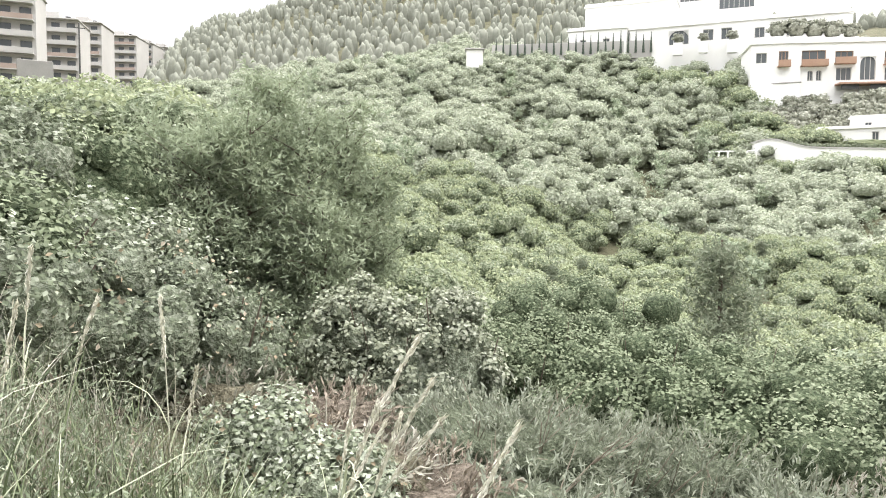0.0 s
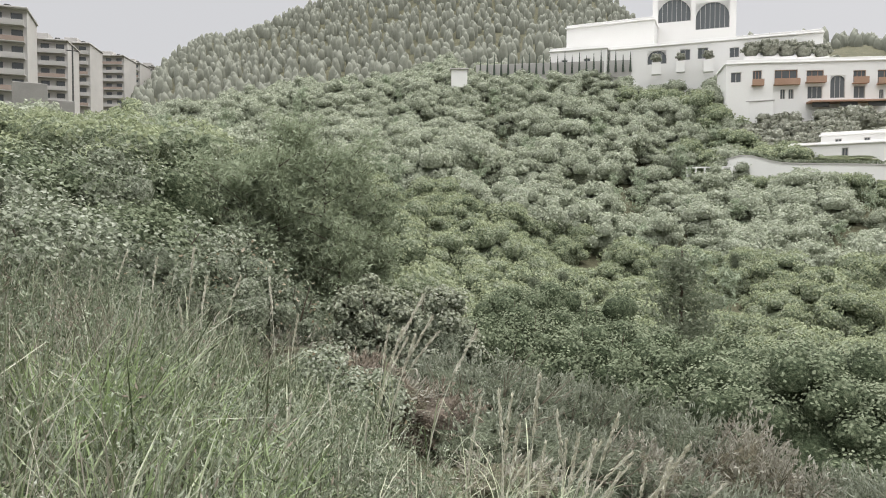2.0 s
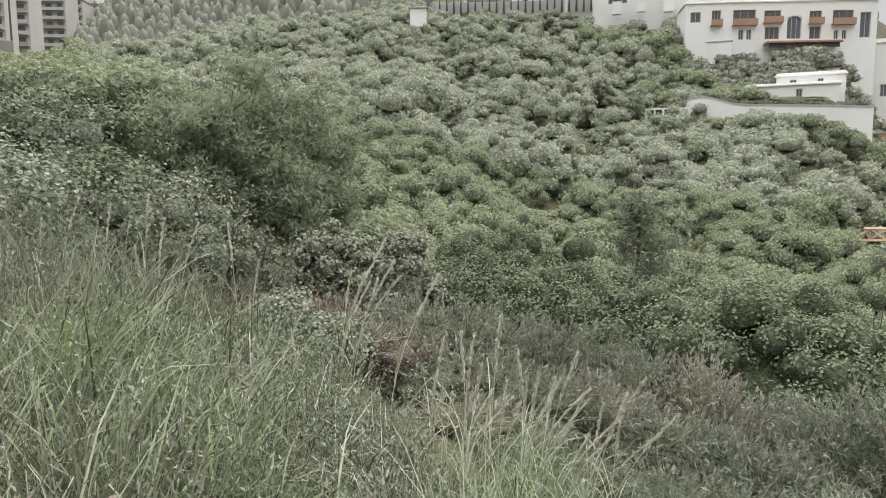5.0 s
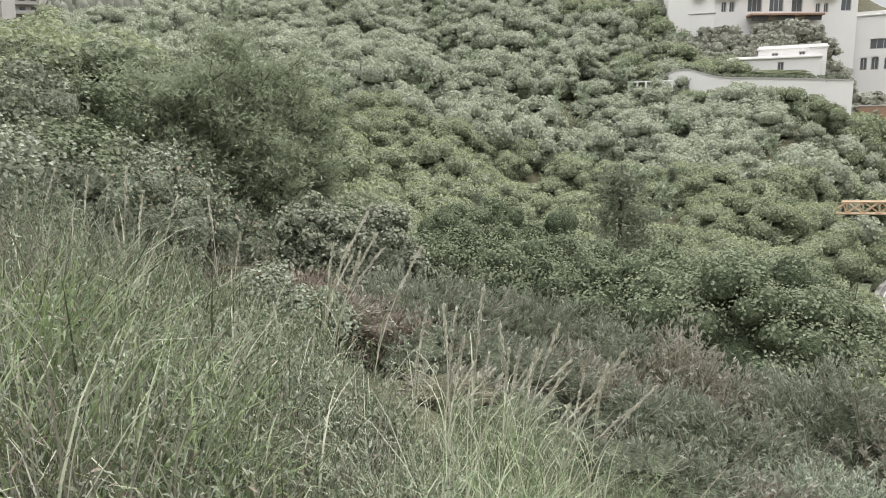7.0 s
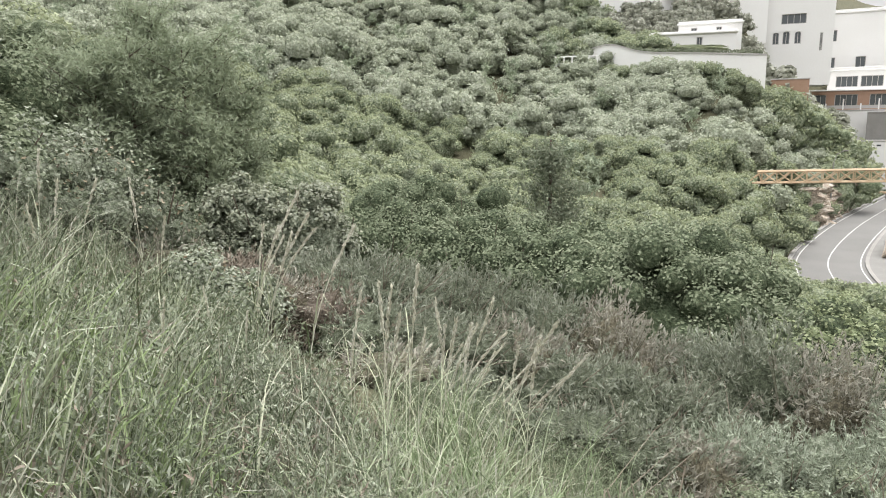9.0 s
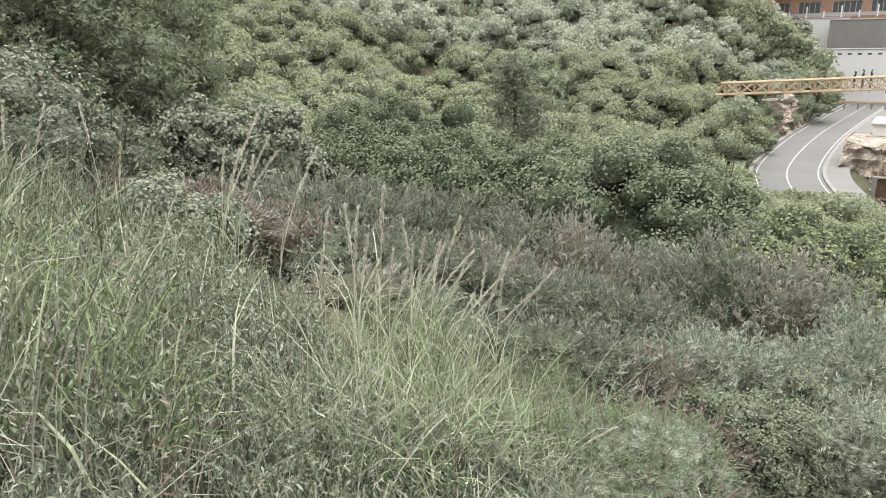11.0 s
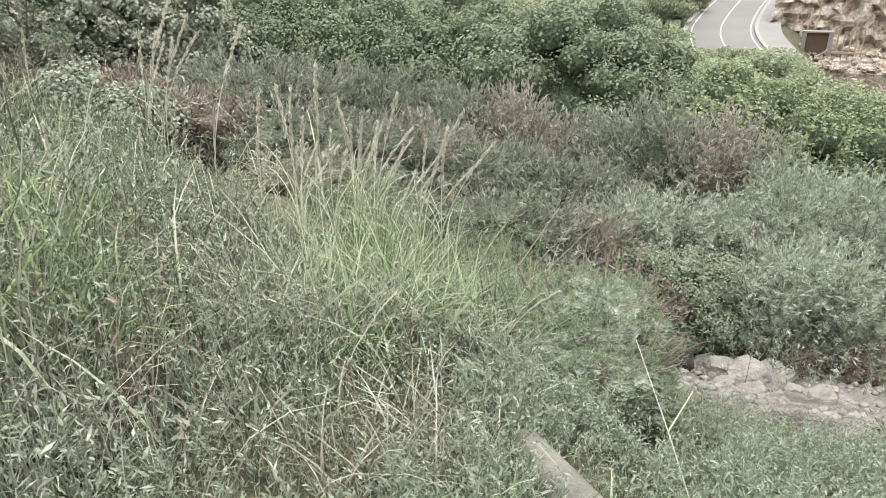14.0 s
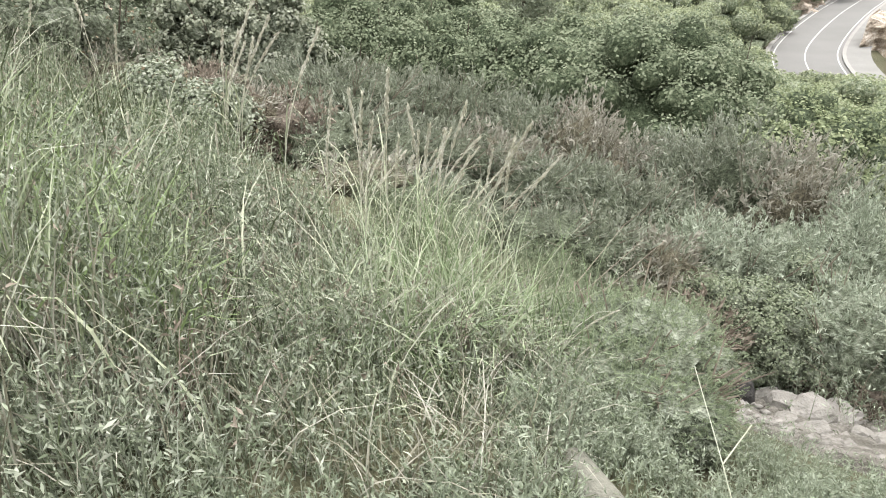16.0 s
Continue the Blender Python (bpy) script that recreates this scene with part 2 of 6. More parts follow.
GLASS, _nt, _b = material("window_glass", 0.12)
_b.inputs["Base Color"].default_value = (0.09, 0.10, 0.105, 1)
_b.inputs["Specular IOR Level"].default_value = 0.6

# ---- the lie of the land: heights along rays from the path, by bearing (degrees to the right) and distance ----
RING = np.array([0, 2, 5, 10, 20, 40, 70, 100, 150, 250, 400, 1000, 3000], float)
LAND = {}
LAND[-180] = (0, .2, .6, 1.2, 2.4, 5, 8, 11, 15, 22, 30, 50, 60)
LAND[-90] = (0, .6, 1.5, 3, 6, 11, 17, 22, 28, 38, 50, 60, 60)
LAND[-44.1] = (0, .35, 1.01, 1.79, 2.36, 4.4, 9.76, 14.63, 21.45, 31.15, 40.8, 50, 60)
LAND[-27.4] = (0, .2, 0.52, 0.9, 0.99, 2.44, 6.3, 9.4, 16.4, 35.07, 54.52, 50, 60)
LAND[-17.6] = (0, .1, 0.13, -0.18, -1.46, -0.01, 4.86, 9.73, 21.45, 50.74, 97.61, 70, 60)
LAND[-8.8] = (0, 0, -0.17, -0.86, -2.83, -3.44, 1.43, 9.24, 25.36, 60.53, 121.07, 90, 60)
LAND[0] = (0, -.1, -0.46, -1.55, -4.2, -5.9, -1.02, 8.75, 29.28, 70.31, 136.7, 100, 60)
LAND[9.8] = (0, -.2, -0.8, -2.33, -5.67, -7.86, -4.46, 4.83, 29.28, 68.35, 126.93, 95, 60)
LAND[19.6] = (0, -.25, -1.14, -3.11, -7.13, -9.32, -7.4, -0.08, 26.34, 58.57, 89.78, 90, 60)
LAND[30.4] = (0, -.4, -1.72, -3.98, -8.01, -10.3, -7.89, 0.41, 24.39, 56.61, 78.03, 80, 60)
LAND[37.2] = (0, -.5, -2.11, -4.57, -7.82, -10.79, -15.73, -9.39, 0.36, 33.11, 58.44, 60, 60)
LAND[41.2] = (0, -.55, -2.21, -4.57, -7.62, -10.99, -16.71, -13.81, -7.49, 23.3, 48.64, 60, 60)
LAND[46.1] = (0, -.55, -2.21, -4.57, -8.4, -12.94, -18.67, -15.77, -13.37, 9.57, 38.83, 60, 60)
LAND[58.8] = (0, -.5, -2.11, -4.47, -8.6, -13.72, -19.16, -17.24, -13.86, 3.69, 29.03, 50, 60)
LAND[100] = (0, -.4, -2, -4, -8, -13, -16, -16, -12, -4, 5, 30, 60)
LAND[180] = LAND[-180]
BEARING = np.array(sorted(LAND), float)
HEIGHT = np.array([LAND[b] for b in sorted(LAND)], float)
ROAD_Z = -13.8
ROAD = [(42.5, 49.0), (49.3, 60.1), (57.2, 68.9), (70.2, 80.9), (83.0, 91.5), (96.6, 102.3), (116.0, 117.0), (150.0, 137.0), (226.0, 160.0)]


def spline(p0, p1, p2, p3, u):
    return 0.5 * (2 * p1 + (p2 - p0) * u + (2 * p0 - 5 * p1 + 4 * p2 - p3) * u ** 2 + (3 * p1 - p0 - 3 * p2 + p3) * u ** 3)


def natural(x, y):
    """Height of the open land, without the road bench."""
    x, y = np.asarray(x, float), np.asarray(y, float)
    r, b = np.clip(np.hypot(x, y), 0.001, 2999), np.degrees(np.arctan2(x, y))
    i = np.clip(np.searchsorted(RING, r, "right") - 1, 0, len(RING) - 2)
    j = np.clip(np.searchsorted(BEARING, b, "right") - 1, 0, len(BEARING) - 2)
    u, v = (r - RING[i]) / (RING[i + 1] - RING[i]), (b - BEARING[j]) / (BEARING[j + 1] - BEARING[j])
    v = v * v * (3 - 2 * v)
    at = lambda jj: spline(HEIGHT[jj, np.maximum(i - 1, 0)], HEIGHT[jj, i], HEIGHT[jj, i + 1], HEIGHT[jj, np.minimum(i + 2, len(RING) - 1)], u)
    return at(j) * (1 - v) + at(j + 1) * v


def road_gap(x, y):
    """Distance to the road's middle line."""
    x, y = np.asarray(x, float), np.asarray(y, float)
    best = np.full(x.shape, 1e9)
    for (ax, ay), (bx, by) in zip(ROAD, ROAD[1:]):
        dx, dy = bx - ax, by - ay
        u = np.clip(((x - ax) * dx + (y - ay) * dy) / (dx * dx + dy * dy), 0, 1)
        best = np.minimum(best, np.hypot(x - ax - u * dx, y - ay - u * dy))
    return best


def land(x, y):
    """Height of the ground."""
    z = natural(x, y)
    g = road_gap(x, y)
    w = np.clip((g - 5.0) / 7.0, 0, 1)
    w = w * w * (3 - 2 * w)
    return z * w + (ROAD_Z - 0.15) * (1 - w)


def spot(bearing, r):
    """The place on the ground at a bearing and distance."""
    x, y = r * math.sin(radians(bearing)), r * math.cos(radians(bearing))
    return Vector((x, y, float(land(x, y))))


# ---- mesh helpers ----
def mesh_of(name, verts, quads, mats, which=None, smooth=False):
    """A mesh from arrays of places and of four-cornered faces."""
    me = bpy.data.meshes.new(name)
    verts, quads = np.asarray(verts, np.float32).reshape(-1, 3), np.asarray(quads, np.int32).reshape(-1, 4)
    me.vertices.add(len(verts))
    me.vertices.foreach_set("co", verts.ravel())
    me.loops.add(quads.size)
    me.loops.foreach_set("vertex_index", quads.ravel())
    me.polygons.add(len(quads))
    me.polygons.foreach_set("loop_start", np.arange(0, quads.size, 4, dtype=np.int32))
    me.polygons.foreach_set("loop_total", np.full(len(quads), 4, np.int32))
    for m in mats:
        me.materials.append(m)
    if which is not None:
        me.polygons.foreach_set("material_index", np.asarray(which, np.int32))
    me.polygons.foreach_set("use_smooth", np.broadcast_to(smooth, len(quads)).copy())
    me.update(calc_edges=True)
    return me


def part(name, bm, mat, parent=None, label=""):
    """Links a bmesh, or ready mesh data, as one object under a thing or a part."""
    if isinstance(bm, bmesh.types.BMesh):
        me = bpy.data.meshes.new(name)
        bm.to_mesh(me)
        bm.free()
        me.materials.append(mat)
    else:
        me = bm
    ob = new(name, me)
    ob.parent = parent
    return tagged(ob, label)


def thing(name, m, label, category, group="", kind=""):
    """An Empty at a thing's base."""
    ob = new(name)
    ob.matrix_world = m
    ob.empty_display_size = 0.2
    return tagged(ob, label, category, group, kind)


def block(bm, x0, x1, y0, y1, z0, z1, bevel=0.0):
    """Adds a box to bm."""
    made = bmesh.ops.create_cube(bm, size=1, matrix=Matrix.LocRotScale(((x0 + x1) / 2, (y0 + y1) / 2, (z0 + z1) / 2), None, (x1 - x0, y1 - y0, z1 - z0)))
    if bevel:
        edges = list({e for v in made["verts"] for e in v.link_edges})
        bmesh.ops.bevel(bm, geom=edges, offset=bevel, segments=1, affect="EDGES")
    return bm


def slab(*a, bevel=0.0):
    return block(bmesh.new(), *a, bevel=bevel)


def rod(bm, a, b, r0, r1=None, sides=6):
    """Adds a round bar from a to b."""
    a, b = Vector(a), Vector(b)
    turn = (b - a).to_track_quat("Z", "Y").to_matrix().to_4x4()
    bmesh.ops.create_cone(bm, cap_ends=True, segments=sides, radius1=r0, radius2=r0 if r1 is None else r1, depth=(b - a).length,
                          matrix=Matrix.Translation((a + b) / 2) @ turn)
    return bm


class Heap:
    """Gathers arrays of faces into one mesh."""

    def __init__(self):
        self.v, self.q, self.w, self.n = [], [], [], 0

    def add(self, v, q, which=0):
        v, q = np.asarray(v, np.float32).reshape(-1, 3), np.asarray(q, np.int64).reshape(-1, 4)
        self.v.append(v)
        self.q.append(q + self.n)
        self.w.append(np.full(len(q), which) if np.isscalar(which) else which)
        self.n += len(v)
        return self

    def arrays(self):
        return np.concatenate(self.v), np.concatenate(self.q), np.concatenate(self.w)

    def mesh(self, name, mats, smooth=False):
        v, q, w = self.arrays()
        return mesh_of(name, v, q, mats, w, smooth or (w % 2 == 1))


def unit(v):
    return v / np.maximum(np.linalg.norm(v, axis=-1, keepdims=True), 1e-9)


def cards(rng, place, normal, long, wide, bend=0.25, way=None):
    """Leaf blades: a pointed four-cornered leaf at each place, roughly across each normal."""
    n = len(place)
    side = unit(np.cross(normal, rng.normal(size=(n, 3))))
    tip = np.cross(side, normal)
    if way is not None:
        tip = unit(way)
        side = unit(np.cross(tip, normal))
        normal = np.cross(side, tip)
    long, wide = np.broadcast_to(long, n)[:, None], np.broadcast_to(wide, n)[:, None]
    drop = normal * long * bend * rng.uniform(-1, 1, (n, 1))
    v = np.stack([place - tip * long * 0.5, place + side * wide * 0.5 + drop * 0.5, place + tip * long * 0.5 - drop, place - side * wide * 0.5 + drop * 0.5], 1)
    return v.reshape(-1, 3), np.arange(4 * n).reshape(-1, 4)


def ribbons(rng, base, lean, length, width, droop, steps=4):
    """Grass blades: tapering strips that rise from base, lean along the lean vector and droop at the tip."""
    n = len(base)
    length, width, droop = (np.broadcast_to(a, n)[:, None] for a in (length, width, droop))
    across = unit(np.cross(lean + rng.normal(0, 0.4, (n, 3)), (0, 0, 1.0)))
    rows = []
    for k in range(steps + 1):
        u = k / steps
        mid = base + lean * length * u * (0.35 + 0.65 * u) + np.array((0, 0, 1.0)) * length * (u - droop * u ** 3)
        w = width * (1 - 0.92 * u ** 1.5) * 0.5
        rows += [mid - across * w, mid + across * w]
    v = np.stack(rows, 1)
    k = np.arange(steps) * 2
    q = np.stack([k, k + 1, k + 3, k + 2], -1)
    q = (q[None] + (np.arange(n) * 2 * (steps + 1))[:, None, None]).reshape(-1, 4)
    return v.reshape(-1, 3), q


def ball(cuts=2):
    """A rounded cube of unit radius, all of quads."""
    bm = bmesh.new()
    bmesh.ops.create_cube(bm, size=2)
    if cuts > 1:
        bmesh.ops.subdivide_edges(bm, edges=bm.edges[:], cuts=cuts - 1, use_grid_fill=True)
    v = unit(np.array([x.co[:] for x in bm.verts]))
    bm.verts.index_update()
    q = np.array([[x.index for x in f.verts] for f in bm.faces])
    bm.free()
    return v, q


BALL1, BALL2, BALL3 = ball(1), ball(2), ball(4)
CAP = (BALL2[0], BALL2[1][[BALL2[0][f, 2].max() > -0.1 for f in BALL2[1]]])


def stones_to(rng, v, amount):
    """Roughens points of a ball into a broken stone."""
    out = v.copy()
    for _ in range(7):
        d = unit(rng.normal(size=3))
        cut = rng.uniform(0.55, 0.85)
        over = np.maximum(out @ d - cut, 0)[:, None]
        out = out - over * d
    return out * (1 + rng.normal(0, amount, (len(out), 1)))

# ---- the ground: one sheet from underfoot to the horizon ----
def ground_sheet():
    bearings = np.concatenate([np.arange(-180, -50, 4.0), np.arange(-50, 76, 0.75), np.arange(76, 180, 4.0)])
    rings = np.concatenate([[0.0], np.geomspace(0.35, 2950, 200)])
    b, r = np.meshgrid(np.radians(bearings), rings)
    x, y = r * np.sin(b), r * np.cos(b)
    z = land(x, y)
    rough = np.array([noise.fractal(Vector((px * 0.7, py * 0.7, 0.0)), 1.0, 2.0, 4) for px, py in zip(x.ravel(), y.ravel())]).reshape(x.shape)
    z = z + rough * np.clip(r * 0.02, 0.03, 0.4) * np.clip((road_gap(x, y) - 5) / 4, 0, 1)
    v = np.stack([x, y, z], -1)
    n, m = x.shape
    i, j = np.meshgrid(np.arange(n - 1), np.arange(m), indexing="ij")
    k = (j + 1) % m
    q = np.stack([i * m + j, i * m + k, (i + 1) * m + k, (i + 1) * m + j], -1)
    ob = new("ground", mesh_of("ground", v, q, [SOIL], smooth=True))
    return tagged(ob, "sloping hillside of brown stony soil under scrub", "ground", kind="structure")


ground_sheet()


def road_strip(name, inner, outer, z, mat, label, height=0.0, dashes=None):
    """A strip along the road between two distances from its middle line (positive to the right)."""
    pts = []
    p = [Vector(q) for q in ROAD]
    for i in range(len(p) - 1):
        a, b, c, d = p[max(i - 1, 0)], p[i], p[i + 1], p[min(i + 2, len(p) - 1)]
        for u in np.linspace(0, 1, 12, endpoint=i == len(p) - 2):
            pts.append(spline(a, b, c, d, float(u)))
    heap = Heap()
    rows = []
    for i, q in enumerate(pts):
        t = (pts[min(i + 1, len(pts) - 1)] - pts[max(i - 1, 0)]).normalized()
        s = Vector((t.y, -t.x))
        a, b = q + s * inner, q + s * outer
        rows.append([(a.x, a.y, z - height), (a.x, a.y, z), (b.x, b.y, z), (b.x, b.y, z - height)])
    for i in range(len(rows) - 1):
        if dashes and i % dashes >= dashes // 2:
            continue
        v = rows[i] + rows[i + 1]
        heap.add(v, [(1, 2, 6, 5)] + ([(0, 1, 5, 4), (2, 3, 7, 6)] if height else []))
    ob = new(name, heap.mesh(name, [mat]))
    return tagged(ob, label, name.split("_")[0], kind="structure")


road_strip("road", -3.3, 3.3, ROAD_Z, ASPHALT, "grey asphalt road curving along the valley", 0.3)
road_strip("kerb_outer", -3.75, -3.3, ROAD_Z + 0.16, CONCRETE, "pale concrete kerb beside the asphalt road", 0.4)
road_strip("kerb_inner", 3.3, 3.65, ROAD_Z + 0.16, CONCRETE, "pale concrete kerb between road and pavement", 0.4)
road_strip("pavement", 3.65, 5.8, ROAD_Z + 0.15, PAVING, "pale concrete pavement beside the curving road", 0.5)
road_strip("line_edge_outer", -2.95, -2.83, ROAD_Z + 0.006, PAINT, "worn white edge line painted on the road")
road_strip("line_edge_inner", 2.85, 2.97, ROAD_Z + 0.006, PAINT, "worn white edge line painted on the road")
road_strip("line_centre", -0.06, 0.06, ROAD_Z + 0.006, PAINT, "worn white centre line painted on the road")
road_strip("road_hedge", -5.6, -4.1, ROAD_Z + 0.7, OAK_CORE, "low dark hedge along the road's outer kerb", 1.0)

# ---- the oak wood that fills the valley and the opposite slope ----
def crown(seed, width, tall, lobes, leaves, leaf, squash=0.8, spread=0.35, knob=CAP, fuzz=1.25, heavy=0.95):
    """A domed crown of rounded lobes, each covered with leaves, over a heart coloured as inner shade."""
    rng = np.random.default_rng(seed)
    heap = Heap()
    a = np.arange(lobes) * 2.4 + rng.uniform(-0.5, 0.5, lobes)
    h = np.clip((np.arange(lobes) + 0.5) / lobes + rng.uniform(-0.06, 0.06, lobes), 0, 0.98)
    out = np.sqrt(1 - h ** 2) * rng.uniform(0.6, 0.82, lobes)
    c = np.stack([np.cos(a) * out * width, np.sin(a) * out * width, (0.28 + 0.52 * h * rng.uniform(0.85, 1.08, lobes)) * tall], -1)
    size = width * rng.uniform(0.24, 0.42, lobes) * (12 / lobes) ** 0.3
    heart = BALL3 if lobes > 12 else BALL2
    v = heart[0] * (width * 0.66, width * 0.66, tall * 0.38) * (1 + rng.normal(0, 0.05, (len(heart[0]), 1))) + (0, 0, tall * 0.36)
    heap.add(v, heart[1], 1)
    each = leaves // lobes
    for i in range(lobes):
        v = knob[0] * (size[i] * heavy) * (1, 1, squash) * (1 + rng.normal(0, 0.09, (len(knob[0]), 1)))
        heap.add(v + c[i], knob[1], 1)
        away = unit(c[i] - (0, 0, tall * 0.2))
        d = unit(rng.normal(size=(each, 3)) + away * 0.7 + (0, 0, 0.6))
        p = c[i] + d * (1, 1, squash) * size[i] * rng.uniform(min(0.9, heavy), fuzz, (each, 1))
        inside = ((((p[:, None] - c[None]) / (1, 1, squash)) ** 2).sum(-1) < (size * 0.82 * heavy)[None] ** 2).any(1)
        p, d = p[~inside], d[~inside]
        if len(p):
            v, q = cards(rng, p, unit(d + rng.normal(0, spread, d.shape) + (0, 0, 0.35)), leaf * rng.uniform(0.7, 1.2, len(p)), leaf * rng.uniform(0.65, 1.0, len(p)))
            heap.add(v, q, 0)
    return heap


def knobbly(seed, width, tall, lobes, sprigs, sprig, leaves, leaf, squash=0.76):
    """A domed crown of broad flat lobes, each covered with small leafy sprigs, over a heart coloured dark for inner
    shade.
    """
    rng = np.random.default_rng(seed)
    heap = Heap()
    a = np.arange(lobes) * 2.4 + rng.uniform(-0.5, 0.5, lobes)
    h = np.clip((np.arange(lobes) + 0.5) / lobes + rng.uniform(-0.06, 0.06, lobes), 0, 0.98)
    out = np.sqrt(1 - h ** 2) * rng.uniform(0.5, 0.86, lobes)
    c = np.stack([np.cos(a) * out * width, np.sin(a) * out * width, (0.3 + 0.52 * h * rng.uniform(0.75, 1.2, lobes)) * tall], -1)
    size = width * rng.uniform(0.22, 0.46, lobes) * (12 / lobes) ** 0.3
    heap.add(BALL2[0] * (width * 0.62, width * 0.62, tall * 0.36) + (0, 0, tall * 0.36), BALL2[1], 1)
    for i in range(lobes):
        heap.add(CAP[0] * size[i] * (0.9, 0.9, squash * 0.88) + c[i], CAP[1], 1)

    def over(n, near_to, far_to):
        k = rng.choice(lobes, 3 * n, p=size ** 2 / (size ** 2).sum())
        d = unit(rng.normal(size=(3 * n, 3)) + unit(c[k] - (0, 0, tall * 0.2)) * 0.7 + (0, 0, 0.6))
        p = c[k] + d * (1, 1, squash) * size[k][:, None] * rng.uniform(near_to, far_to, (3 * n, 1))
        free = ((((p[:, None] - c[None]) / (1, 1, squash)) ** 2).sum(-1) > (size * 0.88)[None] ** 2).all(1)
        return p[free][:n], d[free][:n]

    p, d = over(sprigs, 0.93, 1.16)
    n = len(p)
    heap.add(*cards(rng, p, unit(d + rng.normal(0, 0.5, d.shape) + (0, 0, 0.3)), sprig * rng.uniform(0.7, 1.25, n), sprig * rng.uniform(0.75, 1.1, n), 0.5), 0)
    p, d = over(leaves, 1.0, 1.22)
    heap.add(*cards(rng, p, unit(d + rng.normal(0, 0.5, d.shape) + (0, 0, 0.3)), leaf * rng.uniform(0.7, 1.2, len(p)), leaf * rng.uniform(0.65, 1.0, len(p))), 0)
    return heap


def sprays(rng, w, h, branches, per, long, wide, top=0.6):
    """Soft fine-needled sprays round an axis, with a ragged outline."""
    heap, twigs = Heap(), []
    for k in range(branches):
        u = rng.uniform(0.04, 0.95)
        a = rng.uniform(0, 2 * math.pi)
        reach = w * (1.1 - u) ** top * rng.uniform(0.3, 1.35)
        start = np.array((0, 0, u * h * 0.85))
        d = np.array((math.cos(a), math.sin(a), rng.uniform(0.15, 0.75)))
        twigs.append((start, start + d * reach))
        s = rng.uniform(0.1, 1.0, (per, 1)) ** 0.7
        p = start + d * reach * s + rng.normal(0, 0.05 + 0.07 * w, (per, 3)) * (1, 1, 0.8)
        v, q = cards(rng, p, unit(rng.normal(size=(per, 3)) + (0, 0, 0.5)), long * rng.uniform(0.5, 1.4, per), wide * rng.uniform(0.6, 1.4, per))
        heap.add(v, q, 0)
    return heap, twigs


def trunk_mesh(seed, tall, r, limbs=4):
    rng = np.random.default_rng(seed)
    bm = bmesh.new()
    rod(bm, (0, 0, -0.4), (0, 0, tall * 0.5), r, r * 0.6, 7)
    for i in range(limbs):
        a = 2 * math.pi * (i + rng.uniform(0, 0.6)) / limbs
        s = tall * rng.uniform(0.25, 0.45)
        rod(bm, (0, 0, s), (math.cos(a) * tall * 0.3, math.sin(a) * tall * 0.3, s + tall * 0.3), r * 0.5, r * 0.15, 5)
    me = bpy.data.meshes.new("trunk")
    bm.to_mesh(me)
    bm.free()
    me.materials.append(BARK)
    return me


def wooded(x, y):
    """Whether the wood covers this place."""
    r, b = math.hypot(x, y), math.degrees(math.atan2(x, y))
    if r < 17 or b < -60 or b > 66:
        return False
    if 18.9 < b < 32.8 and (114 if b < 22.5 else 111.5) < r < 119:
        return False
    if (b > 37.8 and 50 < r < 150) or (b > 43.0 and r > 46):
        return False
    far = np.interp(b, (-58.8, -29.4, -25.48, 0, 7.84, 12.74, 21.07, 22.05, 23.52, 35.28, 37.24, 40.67, 41.94, 42.63, 64.68), (60, 110, 185, 178, 160, 151, 150, 134, 115, 115, 140, 151, 150, 64, 48))
    return r < far and road_gap(x, y) > 7.5


def scatter(rng, r0, r1, gap, inside, b0=-60.0, b1=66.0):
    """Places at least about gap apart between two distances."""
    taken, out = {}, []
    area = math.pi * (r1 ** 2 - r0 ** 2) * (b1 - b0) / 360
    for _ in range(int(area / gap ** 2 * 6)):
        r, b = math.sqrt(rng.uniform(r0 ** 2, r1 ** 2)), math.radians(rng.uniform(b0, b1))
        x, y = r * math.sin(b), r * math.cos(b)
        cell = (int(x // gap), int(y // gap))
        near = [p for i in (-1, 0, 1) for j in (-1, 0, 1) for p in taken.get((cell[0] + i, cell[1] + j), ())]
        if inside(x, y) and all(math.hypot(x - p[0], y - p[1]) > gap for p in near):
            taken.setdefault(cell, []).append((x, y))
            out.append((x, y))
    return out


wood = np.random.default_rng(5)
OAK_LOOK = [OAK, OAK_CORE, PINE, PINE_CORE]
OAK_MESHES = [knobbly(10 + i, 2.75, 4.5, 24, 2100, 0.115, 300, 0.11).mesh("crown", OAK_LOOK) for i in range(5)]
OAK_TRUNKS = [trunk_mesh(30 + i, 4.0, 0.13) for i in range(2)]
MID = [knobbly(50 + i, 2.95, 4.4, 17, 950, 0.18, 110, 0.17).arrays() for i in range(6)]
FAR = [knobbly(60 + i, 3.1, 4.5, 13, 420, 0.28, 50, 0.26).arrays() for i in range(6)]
TALL_PINES = [sprays(np.random.default_rng(140 + i), 0.85, 5.0, 140, 62, 0.12, 0.04, 0.5)[0].mesh("crown", [PINE_TALL]) for i in range(2)]
MIDPINE = [sprays(np.random.default_rng(75 + i), 1.7, 5.2, 26, 16, 0.5, 0.14)[0].arrays() for i in range(3)]
FAR_MESHES = [mesh_of("crown", a[0], a[1], OAK_LOOK, a[2], a[2] % 2 == 1) for a in FAR[:3]]
FARPINE = []
